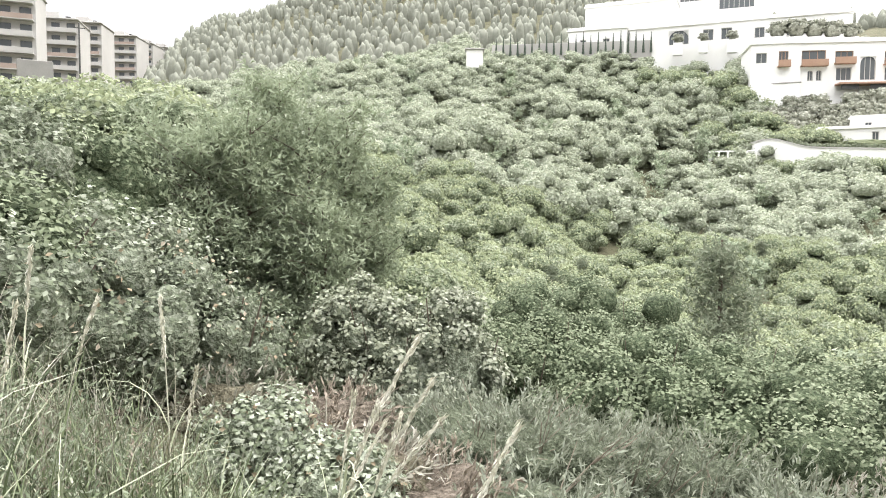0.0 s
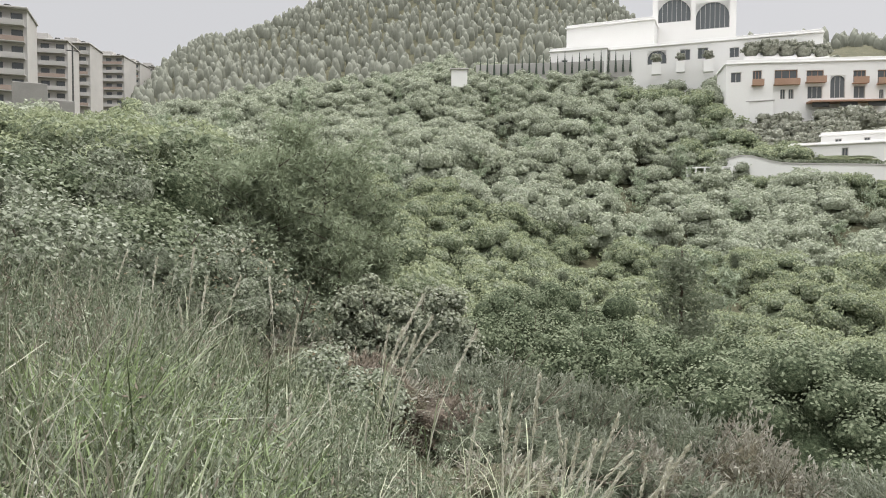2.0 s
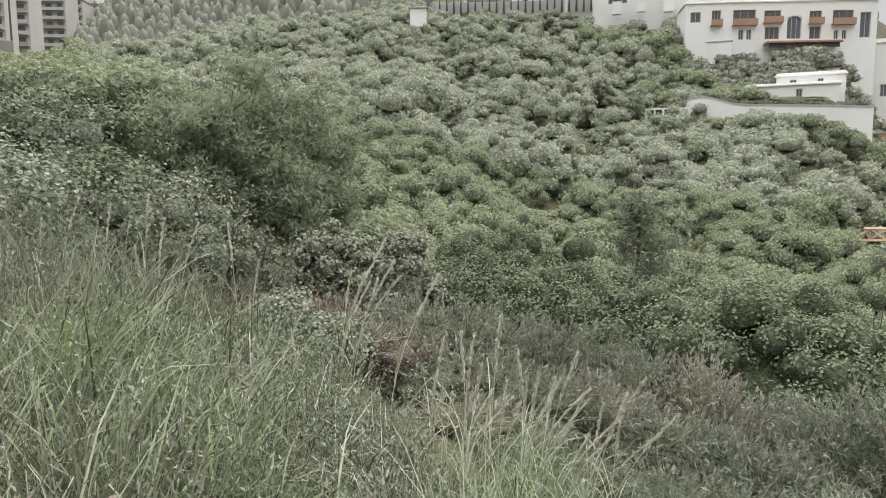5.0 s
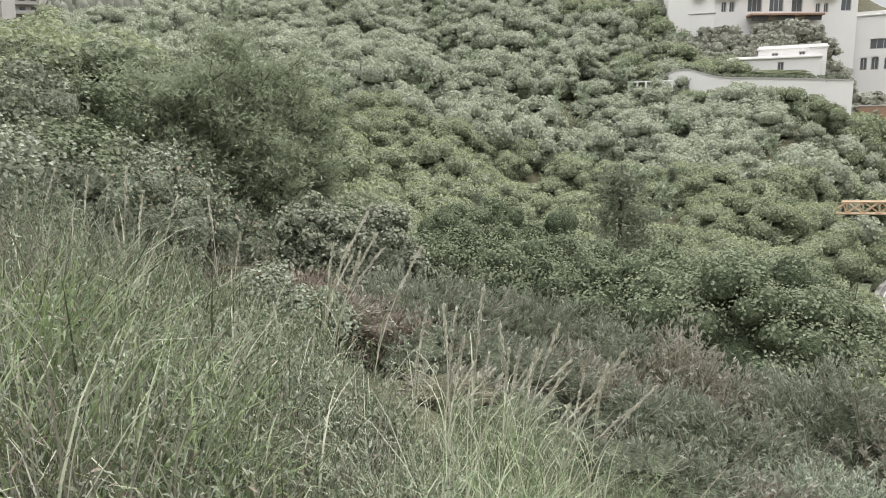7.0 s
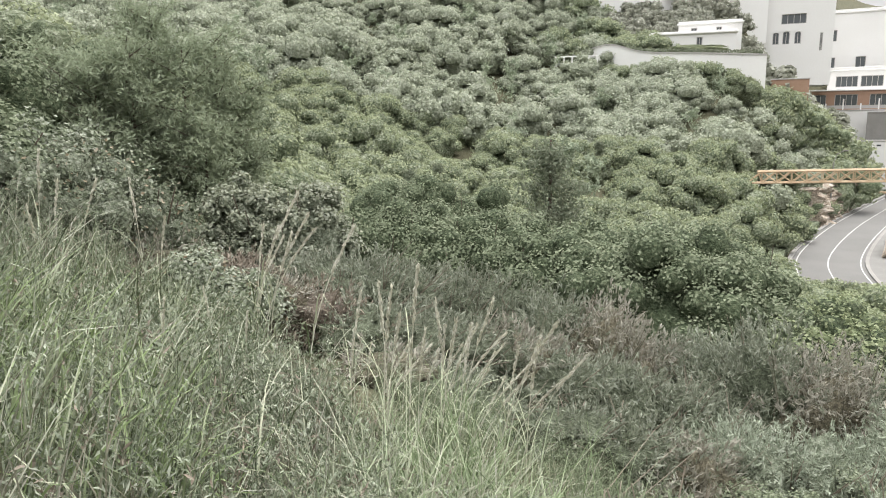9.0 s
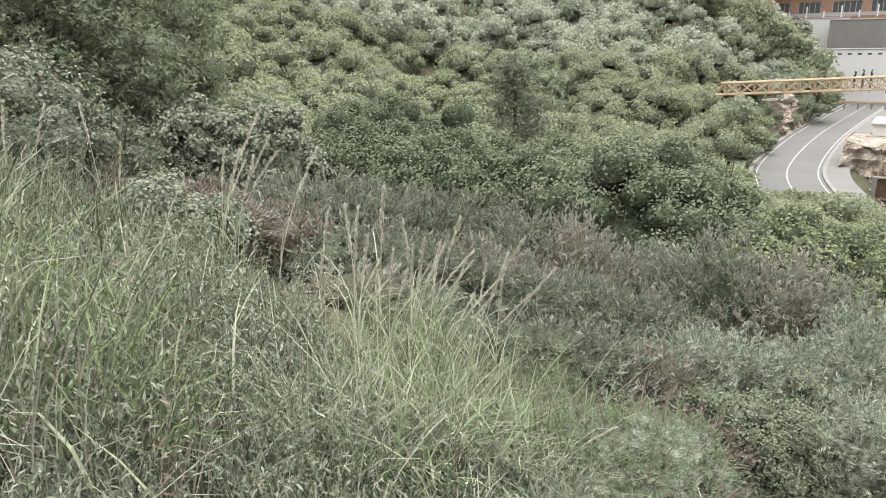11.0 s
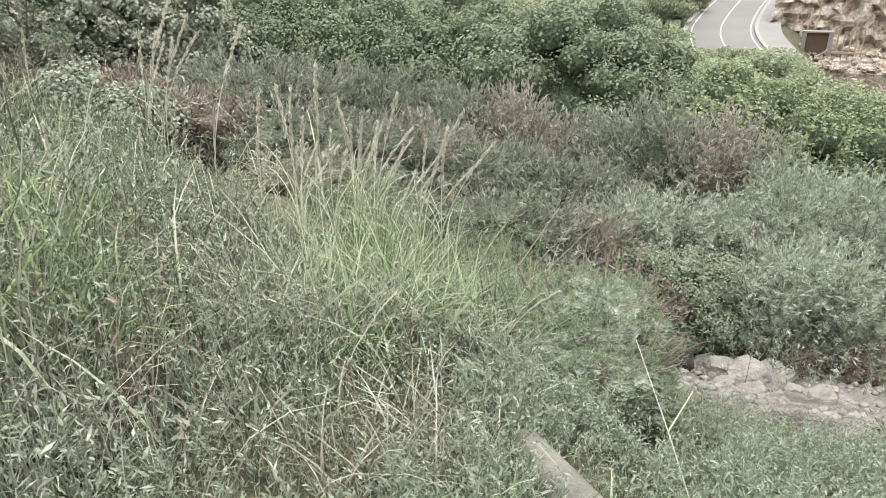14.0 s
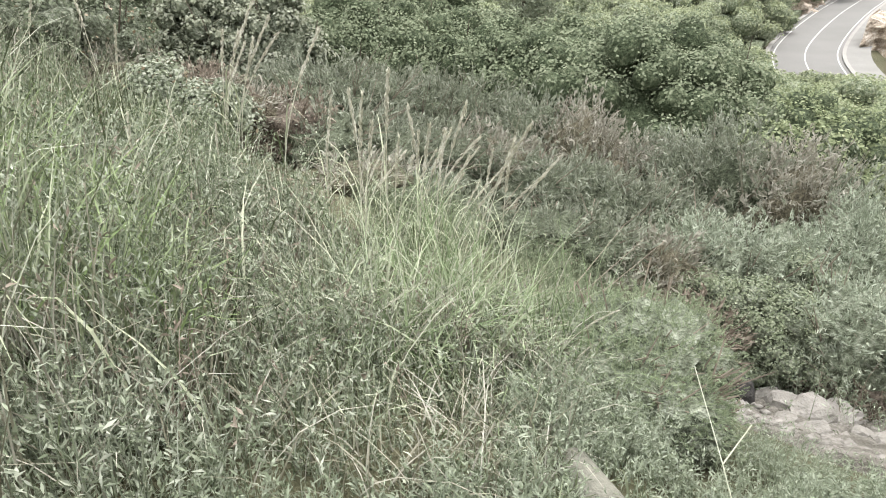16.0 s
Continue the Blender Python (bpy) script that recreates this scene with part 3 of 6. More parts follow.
for i in range(5):
    spike = Heap().add(CAP[0] * (0.95, 0.95, 1.9 + 0.35 * i) * (1 + np.random.default_rng(70 + i).normal(0, 0.12, (len(CAP[0]), 1))) + (0, 0, 1.2), CAP[1], 1)
    FARPINE.append(spike.arrays())


def oak_tree(x, y, size):
    t = thing("oak_tree", pose(x, y, float(land(x, y)) - 0.5, 0, 0, wood.uniform(0, 360)) @ Matrix.Scale(size, 4),
              "evergreen oak with a dense rounded grey-green crown", "tree", "oaks on the valley slope")
    part("trunk", OAK_TRUNKS[int(wood.integers(2))], None, t, "thin dark branching trunk")
    part("crown", OAK_MESHES[int(wood.integers(5))], None, t)


def pine_tree(x, y, size, label="young pine with a soft feathery crown among oaks"):
    t = thing("pine_tree", pose(x, y, float(land(x, y)), 0, 0, wood.uniform(0, 360)) @ Matrix.Scale(size, 4), label, "tree", "pines among the oaks")
    part("trunk", rod(bmesh.new(), (0, 0, -0.4), (0, 0, 4.2), 0.09, 0.02, 6), BARK, t, "thin dark trunk")
    part("crown", TALL_PINES[int(wood.integers(2))], None, t)


def stand(places, kinds, pine_share, lo, hi, pines=None):
    """Many trees in one mesh."""
    heap = Heap()
    for x, y in places:
        pine = pines is not None and wood.uniform() < pine_share
        v, q, w = (pines if pine else kinds)[int(wood.integers(len(pines if pine else kinds)))]
        s, a = wood.uniform(lo, hi), wood.uniform(0, 2 * math.pi)
        c, d = math.cos(a) * s, math.sin(a) * s
        p = np.stack([v[:, 0] * c - v[:, 1] * d, v[:, 0] * d + v[:, 1] * c, v[:, 2] * s * wood.uniform(0.85, 1.15)], -1)
        heap.add(p + (x, y, float(land(x, y)) - (0.0 if pine else 0.7)), q, w + (2 if pine else 0))
    return heap


near_oaks = scatter(wood, 19, 46, 3.5, wooded, -28, 60)
for x, y in near_oaks:
    oak_tree(x, y, wood.uniform(0.75, 1.2))
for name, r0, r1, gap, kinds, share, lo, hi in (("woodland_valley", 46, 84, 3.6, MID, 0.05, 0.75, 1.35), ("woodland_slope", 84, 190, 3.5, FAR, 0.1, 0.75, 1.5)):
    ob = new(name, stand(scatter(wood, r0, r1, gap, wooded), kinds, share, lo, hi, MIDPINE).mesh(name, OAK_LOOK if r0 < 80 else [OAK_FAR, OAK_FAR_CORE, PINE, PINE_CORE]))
    tagged(ob, "dense evergreen oak wood covering the valley slope", "woodland", kind="stuff")


def on_hill(x, y):
    b = math.degrees(math.atan2(x, y))
    return math.hypot(x, y) > np.interp(b, (-58.8, -29.4, -25.48, 0, 7.84, 13.72, 29.4), (110, 112, 185, 178, 172, 215, 240)) and not (-35.3 < b < -24 and math.hypot(x, y) > 150)


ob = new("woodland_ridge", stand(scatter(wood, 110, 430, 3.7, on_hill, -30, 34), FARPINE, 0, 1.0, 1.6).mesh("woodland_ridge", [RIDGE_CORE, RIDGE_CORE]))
tagged(ob, "pine wood on the far ridge, paled for haze", "woodland", kind="stuff")
for b, r, s in ((7.2, 50, 1.15), (18.7, 29, 2.15), (9.6, 58, 1.0), (29.8, 33, 1.0), (13.5, 84, 1.2), (22.5, 80, 1.1)):
    p = spot(b, r)
    pine_tree(p.x, p.y, s)

# ---- buildings across the valley ----
def facing(bearing, r, z, turn=0.0):
    """A pose at a bearing and distance, with y pointing away from the path and x to the right."""
    return pose(r * math.sin(radians(bearing)), r * math.cos(radians(bearing)), z, 0, 0, turn - bearing)


def pierced(width, height, depth, holes, base=0.0):
    """A wall with openings through it, as pieces of masonry round them."""
    bm = bmesh.new()
    xs = sorted({-width / 2, width / 2, *(h[0] for h in holes), *(h[1] for h in holes)})
    zs = sorted({base, height, *(h[2] for h in holes), *(h[3] for h in holes)})
    for x0, x1 in zip(xs, xs[1:]):
        for z0, z1 in zip(zs, zs[1:]):
            cx, cz = (x0 + x1) / 2, (z0 + z1) / 2
            if not any(h[0] < cx < h[1] and h[2] < cz < h[3] for h in holes):
                block(bm, x0, x1, 0, depth, z0, z1)
    bmesh.ops.remove_doubles(bm, verts=bm.verts[:], dist=0.0005)
    return bm


def window(parent, x0, x1, z0, z1, mat_frame, arched=False, bars=1):
    """A window set back in its opening."""
    bm = bmesh.new()
    t = 0.12
    block(bm, x0, x0 + t, 0.18, 0.3, z0, z1)
    block(bm, x1 - t, x1, 0.18, 0.3, z0, z1)
    block(bm, x0 + t, x1 - t, 0.18, 0.3, z0, z0 + t)
    block(bm, x0 + t, x1 - t, 0.18, 0.3, z1 - t, z1)
    for k in range(bars):
        cx = x0 + (x1 - x0) * (k + 1) / (bars + 1)
        block(bm, cx - 0.05, cx + 0.05, 0.185, 0.295, z0 + t, z1 - t)
    w = part("window", bm, mat_frame, parent)
    part("pane", slab(x0 + t * 0.5, x1 - t * 0.5, 0.24, 0.27, z0 + t * 0.5, z1 - t * 0.5), GLASS, w, "dark window glass")
    if arched:
        bm = bmesh.new()
        cx, rad = (x0 + x1) / 2, (x1 - x0) / 2
        for k in range(8):
            a0, a1 = math.pi * k / 8, math.pi * (k + 1) / 8
            ends = [(cx + rad * math.cos(a), z1 - rad + rad * math.sin(a)) for a in (a0, a1)]
            vs = [bm.verts.new((px, 0.02, pz)) for px, pz in (ends[0], (ends[0][0], z1 + 0.01), (ends[1][0], z1 + 0.01), ends[1])]
            bm.faces.new(vs)
        bmesh.ops.solidify(bm, geom=bm.faces[:], thickness=-0.16)
        part("arch_head", bm, WHITE, w, "white rounded arch head")
    return w


def house(name, bearing, r, z, width, height, depth, holes, label, wall=WHITE, roof=WHITE, frame_mat=CREAM, turn=0.0, parapet=0.5, drop=6.0):
    """A flat-roofed house: front wall with real openings, sides and back, floor behind, roof slab and windows."""
    t = thing(name, facing(bearing, r, z, turn), label, "house")
    part("wall", pierced(width, height, 0.35, [h[:4] for h in holes], -drop), wall, t)
    bm = bmesh.new()
    block(bm, -width / 2, -width / 2 + 0.3, 0.35, depth, -drop, height)
    block(bm, width / 2 - 0.3, width / 2, 0.35, depth, -drop, height)
    block(bm, -width / 2 + 0.3, width / 2 - 0.3, depth - 0.3, depth, -drop, height)
    block(bm, -width / 2 + 0.3, width / 2 - 0.3, 1.6, 1.8, -drop, height)
    part("side_wall", bm, wall, t)
    part("roof", slab(-width / 2 - 0.25, width / 2 + 0.25, -0.25, depth + 0.2, height, height + 0.28, bevel=0.05), roof, t, "flat roof slab")
    if parapet:
        part("parapet", slab(-width / 2, width / 2, 0, 0.25, height + 0.28, height + 0.28 + parapet, bevel=0.04), wall, t)
    for h in holes:
        kind = h[4]
        if kind in "wa":
            window(t, *h[:4], frame_mat, kind == "a", max(1, int((h[1] - h[0]) / 1.1)))
        elif kind == "b":
            bal = part("balcony", slab(h[0] - 0.2, h[1] + 0.2, -0.9, -0.004, h[2] - 0.2, h[2], bevel=0.03), BROWN, t, "brown clad balcony")
            part("railing", slab(h[0] - 0.2, h[1] + 0.2, -0.9, -0.8, h[2] + 0.004, h[2] + 0.95), BROWN, bal)
            window(t, *h[:4], BROWN, False, 2)
    return t


# the long villa with brown balconies
house("villa", 29.3, 143, 20.0, 27.0, 10.4, 12.0,
      [(-11.3, -7.4, 6.6, 9.2, "b"), (-10.3, -9.4, 4.0, 5.8, "a"), (-8.9, -8.0, 4.0, 5.8, "a"), (-5.9, -3.0, 6.9, 9.0, "b"), (-5.7, -3.2, 4.0, 6.2, "w"),
       (-1.9, 0.6, 4.0, 8.0, "a"), (1.9, 4.0, 6.6, 8.8, "b"), (2.0, 3.9, 3.9, 6.1, "w"), (5.9, 9.4, 6.4, 8.8, "b"), (6.2, 7.0, 3.8, 5.4, "a"), (7.6, 8.4, 3.8, 5.4, "a"), (10.6, 12.4, 4.0, 8.4, "w")],
      "long white stone villa with brown balconies and arched windows", turn=22)
house("villa_wing", 23.3, 138, 21.0, 8.0, 9.4, 9.0, [(0.5, 2.1, 5.6, 8.2, "b"), (-3.2, -1.4, 6.2, 8.0, "w")], "low white wing beside the long villa", turn=12)
eave = thing("brown_terrace", facing(29.3, 142.2, 20.0, 22), "brown clad terrace slab under the villa windows", "terrace")
part("slab", slab(-5.6, 7.2, -1.6, 0.7, 3.0, 3.35, bevel=0.05), BROWN, eave)
# dark panels hung in place of the shade under the slab
for x in (-5.2, -0.6, 4.0):
    part("shade_panel", slab(x, x + 2.8, -1.2, -1.0, 2.2, 2.99, bevel=0.03), DARKMETAL, eave, "dark panel standing in for shade under the slab")
# the villa above with two large arched windows
house("villa", 19.3, 166, 36.0, 17.5, 17.6, 12.0, [(-7.6, -0.6, 10.8, 15.8, "a"), (0.4, 7.4, 8.6, 14.4, "a"), (-6.6, -4.8, 4.0, 6.2, "w"), (-1.0, 1.4, 3.6, 6.0, "w"), (4.2, 6.0, 3.6, 6.0, "w")],
      "white hillside villa with two large arched windows", frame_mat=CREAM)
house("villa_wing", 13.0, 160, 33.0, 19.0, 12.6, 10.0, [(-0.6, 0.8, 6.0, 7.4, "w"), (2.4, 5.4, 6.4, 7.2, "w"), (-6.5, -5.2, 5.6, 7.0, "w")], "stepped white wing beside the hillside villa", turn=-10)
house("villa_wing", 10.6, 153, 32.0, 12.0, 6.6, 8.0, [(-3.5, -2.2, 3.2, 4.8, "w"), (1.2, 2.6, 3.2, 4.8, "w")], "low white wing at the edge of the wood", turn=-8)
# terraces between them
house("terrace_house", 20.6, 152, 31.5, 40.0, 6.8, 9.0,
      [(-12.4, -8.6, 3.2, 6.0, "a"), (-6.0, -4.0, 3.6, 5.8, "w"), (-2.6, -0.6, 3.6, 5.8, "w"), (3.4, 5.2, 3.4, 5.4, "w"), (9, 10.6, 3.4, 5.4, "w"), (14, 15.6, 3.4, 5.4, "w")],
      "low white terrace building along the hillside")
house("villa", 34.2, 150, 12.13, 22.0, 11.0, 11.0,
      [(2.2, 6.4, 5.2, 7.0, "w"), (0.9, 2.0, 1.6, 3.8, "a"), (2.6, 3.8, 1.6, 3.9, "a"), (4.6, 5.7, 1.6, 3.8, "a"), (-6, -5, 2.5, 4.3, "w"), (-9.0, -8.2, 1.0, 4.0, "w"), (8.8, 9.3, 0.2, 3.4, "w")],
      "white cubic villa with small arched windows")
house("villa", 30.28, 129.5, 12.84, 10.0, 3.1, 5.0, [(-3, -2.0, 1.0, 2.6, "w"), (1, 1.9, 1.0, 2.6, "w")], "low white garden house below the villa", parapet=0.3)
house("garden_wall_house", 29.11, 123.5, 11.67, 13.0, 2.2, 5.0, [(0.6, 1.5, 0.3, 1.7, "w")], "low white garden building behind the hedge", parapet=0.2)
# the clad house over the road
house("clad_house", 40.38, 163, 1.62, 26.0, 3.6, 10.0, [(-11, -6, 0.5, 2.9, "w"), (-4.5, -0.5, 0.5, 2.9, "w"), (1.5, 6.5, 0.5, 2.9, "w"), (8, 12, 0.5, 2.9, "w")],
      "brown clad house with white posts above the road", wall=BROWN, parapet=0.0)
house("upper_house", 40.96, 170, 5.34, 16.0, 4.0, 8.0, [(-6.5, -2.5, 0.8, 3.0, "w"), (-2.0, 2.0, 0.8, 3.0, "w"), (3, 7, 0.8, 3.0, "w")], "white upper house with wide windows")
house("white_block", 40.77, 186, 7.68, 34.0, 15.0, 10.0, [(-9, -7, 3, 5.5, "w"), (-3, -1, 3, 5.5, "w"), (4, 6, 3, 5.5, "w"), (-9, -7, 9, 11.5, "w"), (4, 6, 9, 11.5, "w")], "large white block of houses high on the hillside")
posts = thing("white_fence", facing(40.38, 160.6, 1.43), "white post fence in front of the clad house", "fence")
for k in range(9):
    part("post", slab(-12 + 3 * k, -11.75 + 3 * k, 0, 0.25, 0, 2.2 if k % 2 else 1.3, bevel=0.03), WHITE, posts)
part("rail", slab(-12.2, 12.4, 0.06, 0.18, 0.3, 0.95), CREAM, posts, "pale fence panel")


def retaining(name, bearing, r, z, width, height, label, mat=WHITE, cope=True, depth=1.2):
    t = thing(name, facing(bearing, r, z), label, "wall")
    part("wall", slab(-width / 2, width / 2, 0, depth, -6, height, bevel=0.06), mat, t)
    if cope:
        part("coping", slab(-width / 2 - 0.1, width / 2 + 0.1, -0.12, depth + 0.1, height + 0.004, height + 0.2, bevel=0.04), CREAM, t, "pale coping stones")
    return t


retaining("retaining_wall", 39.2, 160, -4.06, 16.0, 5.4, "tall white retaining wall above the road")
retaining("retaining_wall", 43.61, 157, -4.06, 15.0, 5.0, "grey panelled retaining wall above the road", CONCRETE)
low = retaining("retaining_wall", 43.32, 153, -13.67, 24.0, 9.4, "white lower retaining wall with a row of drain holes")
for k in range(14):
    part("drain_hole", slab(-11 + 1.6 * k, -10.3 + 1.6 * k, -0.03, -0.004, 8.5, 8.8), DARKMETAL, low, "small dark drain hole")
retaining("garden_wall", 21.56, 121, 8.73, 11.0, 3.0, "white garden wall at the wood's edge")
retaining("rockery_wall", 23.52, 138, 19.01, 7.0, 4.6, "pale rough stone rockery wall under the villa")
retaining("garden_wall", 34.69, 131, 4.8, 11.0, 1.6, "white sloping garden wall below the villa")


def curved_wall():
    """The white road wall that bends round the garden."""
    t = thing("road_wall", facing(26.46, 118, -0.1), "curved white road wall above the wood", "wall")
    heap, cap = Heap(), Heap()
    n = 30
    for h, z0, z1, y0, y1 in ((heap, 2.0, 1.0, 0, 0.5), (cap, 1.004, 1.18, -0.1, 0.6)):
        rows = []
        for k in range(n + 1):
            x = -15 + 31 * k / n
            y = 0.012 * (x - 6) ** 2 - 2.5
            z = 10.6 - 0.05 * x + 1.3 * math.exp(-((x + 7) / 3.5) ** 2)
            lo, hi = (z - 7, z) if h is heap else (z + 0.004, z + 0.2)
            rows.append([(x, y + y0, lo), (x, y + y0, hi), (x, y + y1, hi), (x, y + y1, lo)])
        for a, b in zip(rows, rows[1:]):
            h.add(a + b, [(0, 4, 5, 1), (1, 5, 6, 2), (2, 6, 7, 3)])
    part("wall", heap.mesh("wall", [WHITE]), None, t)
    part("coping", cap.mesh("coping", [CREAM]), None, t, "pale coping stones")


curved_wall()
wall_hedge = thing("wall_hedge", facing(26.46, 118, -0.1), "low dark hedge along the top of the road wall", "hedge")
hedge_rng = np.random.default_rng(77)
hx = hedge_rng.uniform(-9, 15.5, 1500)
hp = np.stack([hx, 0.012 * (hx - 6) ** 2 - 1.4 + hedge_rng.normal(0, 0.3, 1500), 10.6 - 0.05 * hx + 1.3 * np.exp(-((hx + 7) / 3.5) ** 2) + hedge_rng.uniform(-0.2, 0.75, 1500)], -1)
hv, hq = cards(hedge_rng, hp, unit(hedge_rng.normal(size=(1500, 3)) + (0, -0.4, 0.6)), 0.4, 0.28)
part("foliage", mesh_of("foliage", hv, hq, [PINE_TALL]), None, wall_hedge)
bal = thing("balustrade", facing(20.38, 117, 9.32), "white balustrade at the end of the road wall", "balustrade")
for k in range(6):
    part("post", slab(-3 + 1.3 * k, -2.7 + 1.3 * k, 0, 0.3, -1, 1.1, bevel=0.03), WHITE, bal)
part("rail", slab(-3.1, 3.9, 0.02, 0.28, 1.104, 1.3, bevel=0.03), WHITE, bal)
kiosk = thing("kiosk", facing(1.08, 140, 30.76), "small white hut among the trees on the slope", "hut")
part("wall", slab(-1.6, 1.6, 0, 2.5, -2, 1.5, bevel=0.05), WHITE, kiosk)
part("roof", slab(-1.9, 1.9, -0.3, 2.8, 1.504, 1.75, bevel=0.05), CREAM, kiosk, "flat pale roof")
fence = thing("garden_fence", facing(8.82, 152, 35.55), "pale low wall with dark cypress posts above the wood", "fence")
part("wall", slab(-17, 17, 0, 0.5, -3, 0.5, bevel=0.04), CREAM, fence)
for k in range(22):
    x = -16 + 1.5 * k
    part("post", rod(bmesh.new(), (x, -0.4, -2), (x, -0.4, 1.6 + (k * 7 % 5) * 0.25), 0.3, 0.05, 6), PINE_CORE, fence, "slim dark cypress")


def apartment(bearing, r, z, width, floors, turn, label, wall=CREAM):
    """A block of flats with a balcony along every storey."""
    t = thing("apartment_building", facing(bearing, r, z, turn), label, "building")
    h = 3.1 * floors
    holes = []
    bays = max(2, int(width / 3.4))
    for f in range(floors):
        for b in range(bays):
            c = -width / 2 + width * (b + 0.5) / bays
            holes.append((c - 1.0, c + 1.0, f * 3.1 + 0.35, f * 3.1 + 2.5))
    part("wall", pierced(width, h, 0.3, holes, -8), wall, t)
    part("core", slab(-width / 2, width / 2, 0.304, 11, -8, h), wall, t)
    part("roof", slab(-width / 2 - 0.3, width / 2 + 0.3, -1.4, 11.3, h + 0.004, h + 0.35, bevel=0.06), wall, t)
    part("stair_head", slab(-1.8, 1.8, 3, 7, h + 0.354, h + 2.7, bevel=0.06), wall, t)
    for x in (-width * 0.3, width * 0.28):
        bm = rod(bmesh.new(), (x, 3, h + 0.354), (x, 3, h + 1.6), 0.6, 0.6, 10)
        part("water_tank", bm, DARKMETAL, t, "dark rooftop water tank")
    for f in range(floors):
        b = part("balcony", slab(-width / 2 + 0.3, width / 2 - 0.3, -1.5, -0.004, f * 3.1 - 0.1, f * 3.1 + 0.1, bevel=0.03), wall, t)
        part("parapet", slab(-width / 2 + 0.3, width / 2 - 0.3, -1.5, -1.35, f * 3.1 + 0.104, f * 3.1 + 1.0, bevel=0.02), wall if f % 3 else ROOFING, b)
    for hx in holes:
        w = part("window", slab(hx[0] + 0.05, hx[1] - 0.05, 0.2, 0.26, hx[2] + 0.05, hx[3] - 0.05), GLASS, t, "dark glass balcony door")


FLATS = "grey concrete block of flats with long balconies"
apartment(-33.81, 158, 17.28, 17, 8, -12, FLATS)
apartment(-30.18, 205, 28.99, 14, 6, -16, "pale block of flats with rounded balconies")
apartment(-28.32, 240, 36.8, 13, 6, -20, FLATS)
apartment(-25.97, 290, 41.65, 15, 7, -24, "brownish block of flats with long balconies", CREAM)
apartment(-24.4, 330, 54.35, 11, 5, -24, FLATS)
apartment(-23.23, 352, 64.12, 9, 3, -20, FLATS)
retaining("concrete_wall", -30.67, 110, 17.17, 4.2, 3.4, "weathered concrete wall at the edge of the flats", CONCRETE, False)
retaining("concrete_wall", -28.81, 112, 16.19, 3.6, 2.6, "weathered concrete wall at the edge of the flats", CONCRETE, False)
pole = thing("utility_pole", facing(-27.98, 118, 16.09), "tall grey utility pole beside the flats", "pole")
part("pole", rod(bmesh.new(), (0, 0, -2), (0, 0, 11.8), 0.16, 0.1, 8), DARKMETAL, pole)
part("crossarm", slab(-0.8, 0.8, -0.06, 0.06, 11.0, 11.12), DARKMETAL, pole)

# ---- the building site beside the road ----
def lattice(t, length, height, depth, bay):
    """A crane boom: two lower and one upper chord, with zigzag bracing in every bay."""
    part("lower_chord", rod(bmesh.new(), (0, 0, 0), (length, 0, 0), 0.075, 0.075, 6), YELLOW, t)
    part("lower_chord", rod(bmesh.new(), (0, depth, 0), (length, depth, 0), 0.075, 0.075, 6), YELLOW, t)
    part("upper_chord", rod(bmesh.new(), (0.9, 0, height), (length, 0, height), 0.08, 0.08, 6), YELLOW, t)
    part("upper_chord", rod(bmesh.new(), (0.9, depth, height), (length, depth, height), 0.08, 0.08, 6), YELLOW, t)
    n = int(length / bay)
    for k in range(n):
        x = k * bay
        for y in (0, depth):
            bm = rod(bmesh.new(), (x + (0.9 if k == 0 else 0), y, height), (x + bay, y, 0), 0.05, 0.05, 5)
            rod(bm, (x, y, 0), (x + bay, y, height), 0.05, 0.05, 5)
            rod(bm, (x + bay, y, 0), (x + bay, y, height), 0.045, 0.045, 5)
            part("brace", bm, YELLOW, t)
        part("strut", rod(bmesh.new(), (x + bay, 0, 0), (x + bay, depth, 0), 0.04, 0.04, 5), YELLOW, t)


a, b = facing(33.52, 74, -5.3).translation, facing(54.39, 80, -4.27).translation
crane = thing("tower_crane", look(a, b) @ pose(0, 0, 0, 90, 0, 90), "yellow lattice tower crane with a long horizontal jib", "crane")
crane.matrix_world = Matrix.Translation(a) @ pose(0, 0, 0, 0, 0, math.degrees(math.atan2(b.y - a.y, b.x - a.x))) @ pose(0, 0, 0, 0, -math.degrees(math.asin((b.z - a.z) / (b - a).length)), 0)
span = (b - a).length
lattice(crane, span, 1.08, 1.0, 1.3)
mast = bmesh.new()
for x in (span - 0.7, span + 0.7):
    for y in (-0.1, 1.3):
        rod(mast, (x, y, -18), (x, y, 3.0), 0.1, 0.1, 6)
for k in range(13):
    z = -18 + 1.6 * k
    for y in (-0.1, 1.3):
        rod(mast, (span - 0.7, y, z), (span + 0.7, y, z + 1.6), 0.05, 0.05, 5)
    for x in (span - 0.7, span + 0.7):
        rod(mast, (x, -0.1, z), (x, 1.3, z + 1.6), 0.05, 0.05, 5)
part("mast", mast, YELLOW, crane)

lamp = thing("street_lamp", facing(39.1, 113, -12.45), "slim grey street lamp beside the road", "lamp")
part("pole", rod(bmesh.new(), (0, 0, -0.3), (0, 0, 6.8), 0.12, 0.08, 8), CONCRETE, lamp)
arm = rod(bmesh.new(), (0, 0, 6.7), (0.35, 0, 8.0), 0.06, 0.05, 6)
rod(arm, (0.35, 0, 8.0), (1.2, 0, 8.4), 0.05, 0.05, 6)
part("arm", arm, CONCRETE, lamp)
part("lamp_head", slab(1.0, 1.7, -0.14, 0.14, 8.34, 8.48, bevel=0.04), CONCRETE, lamp)


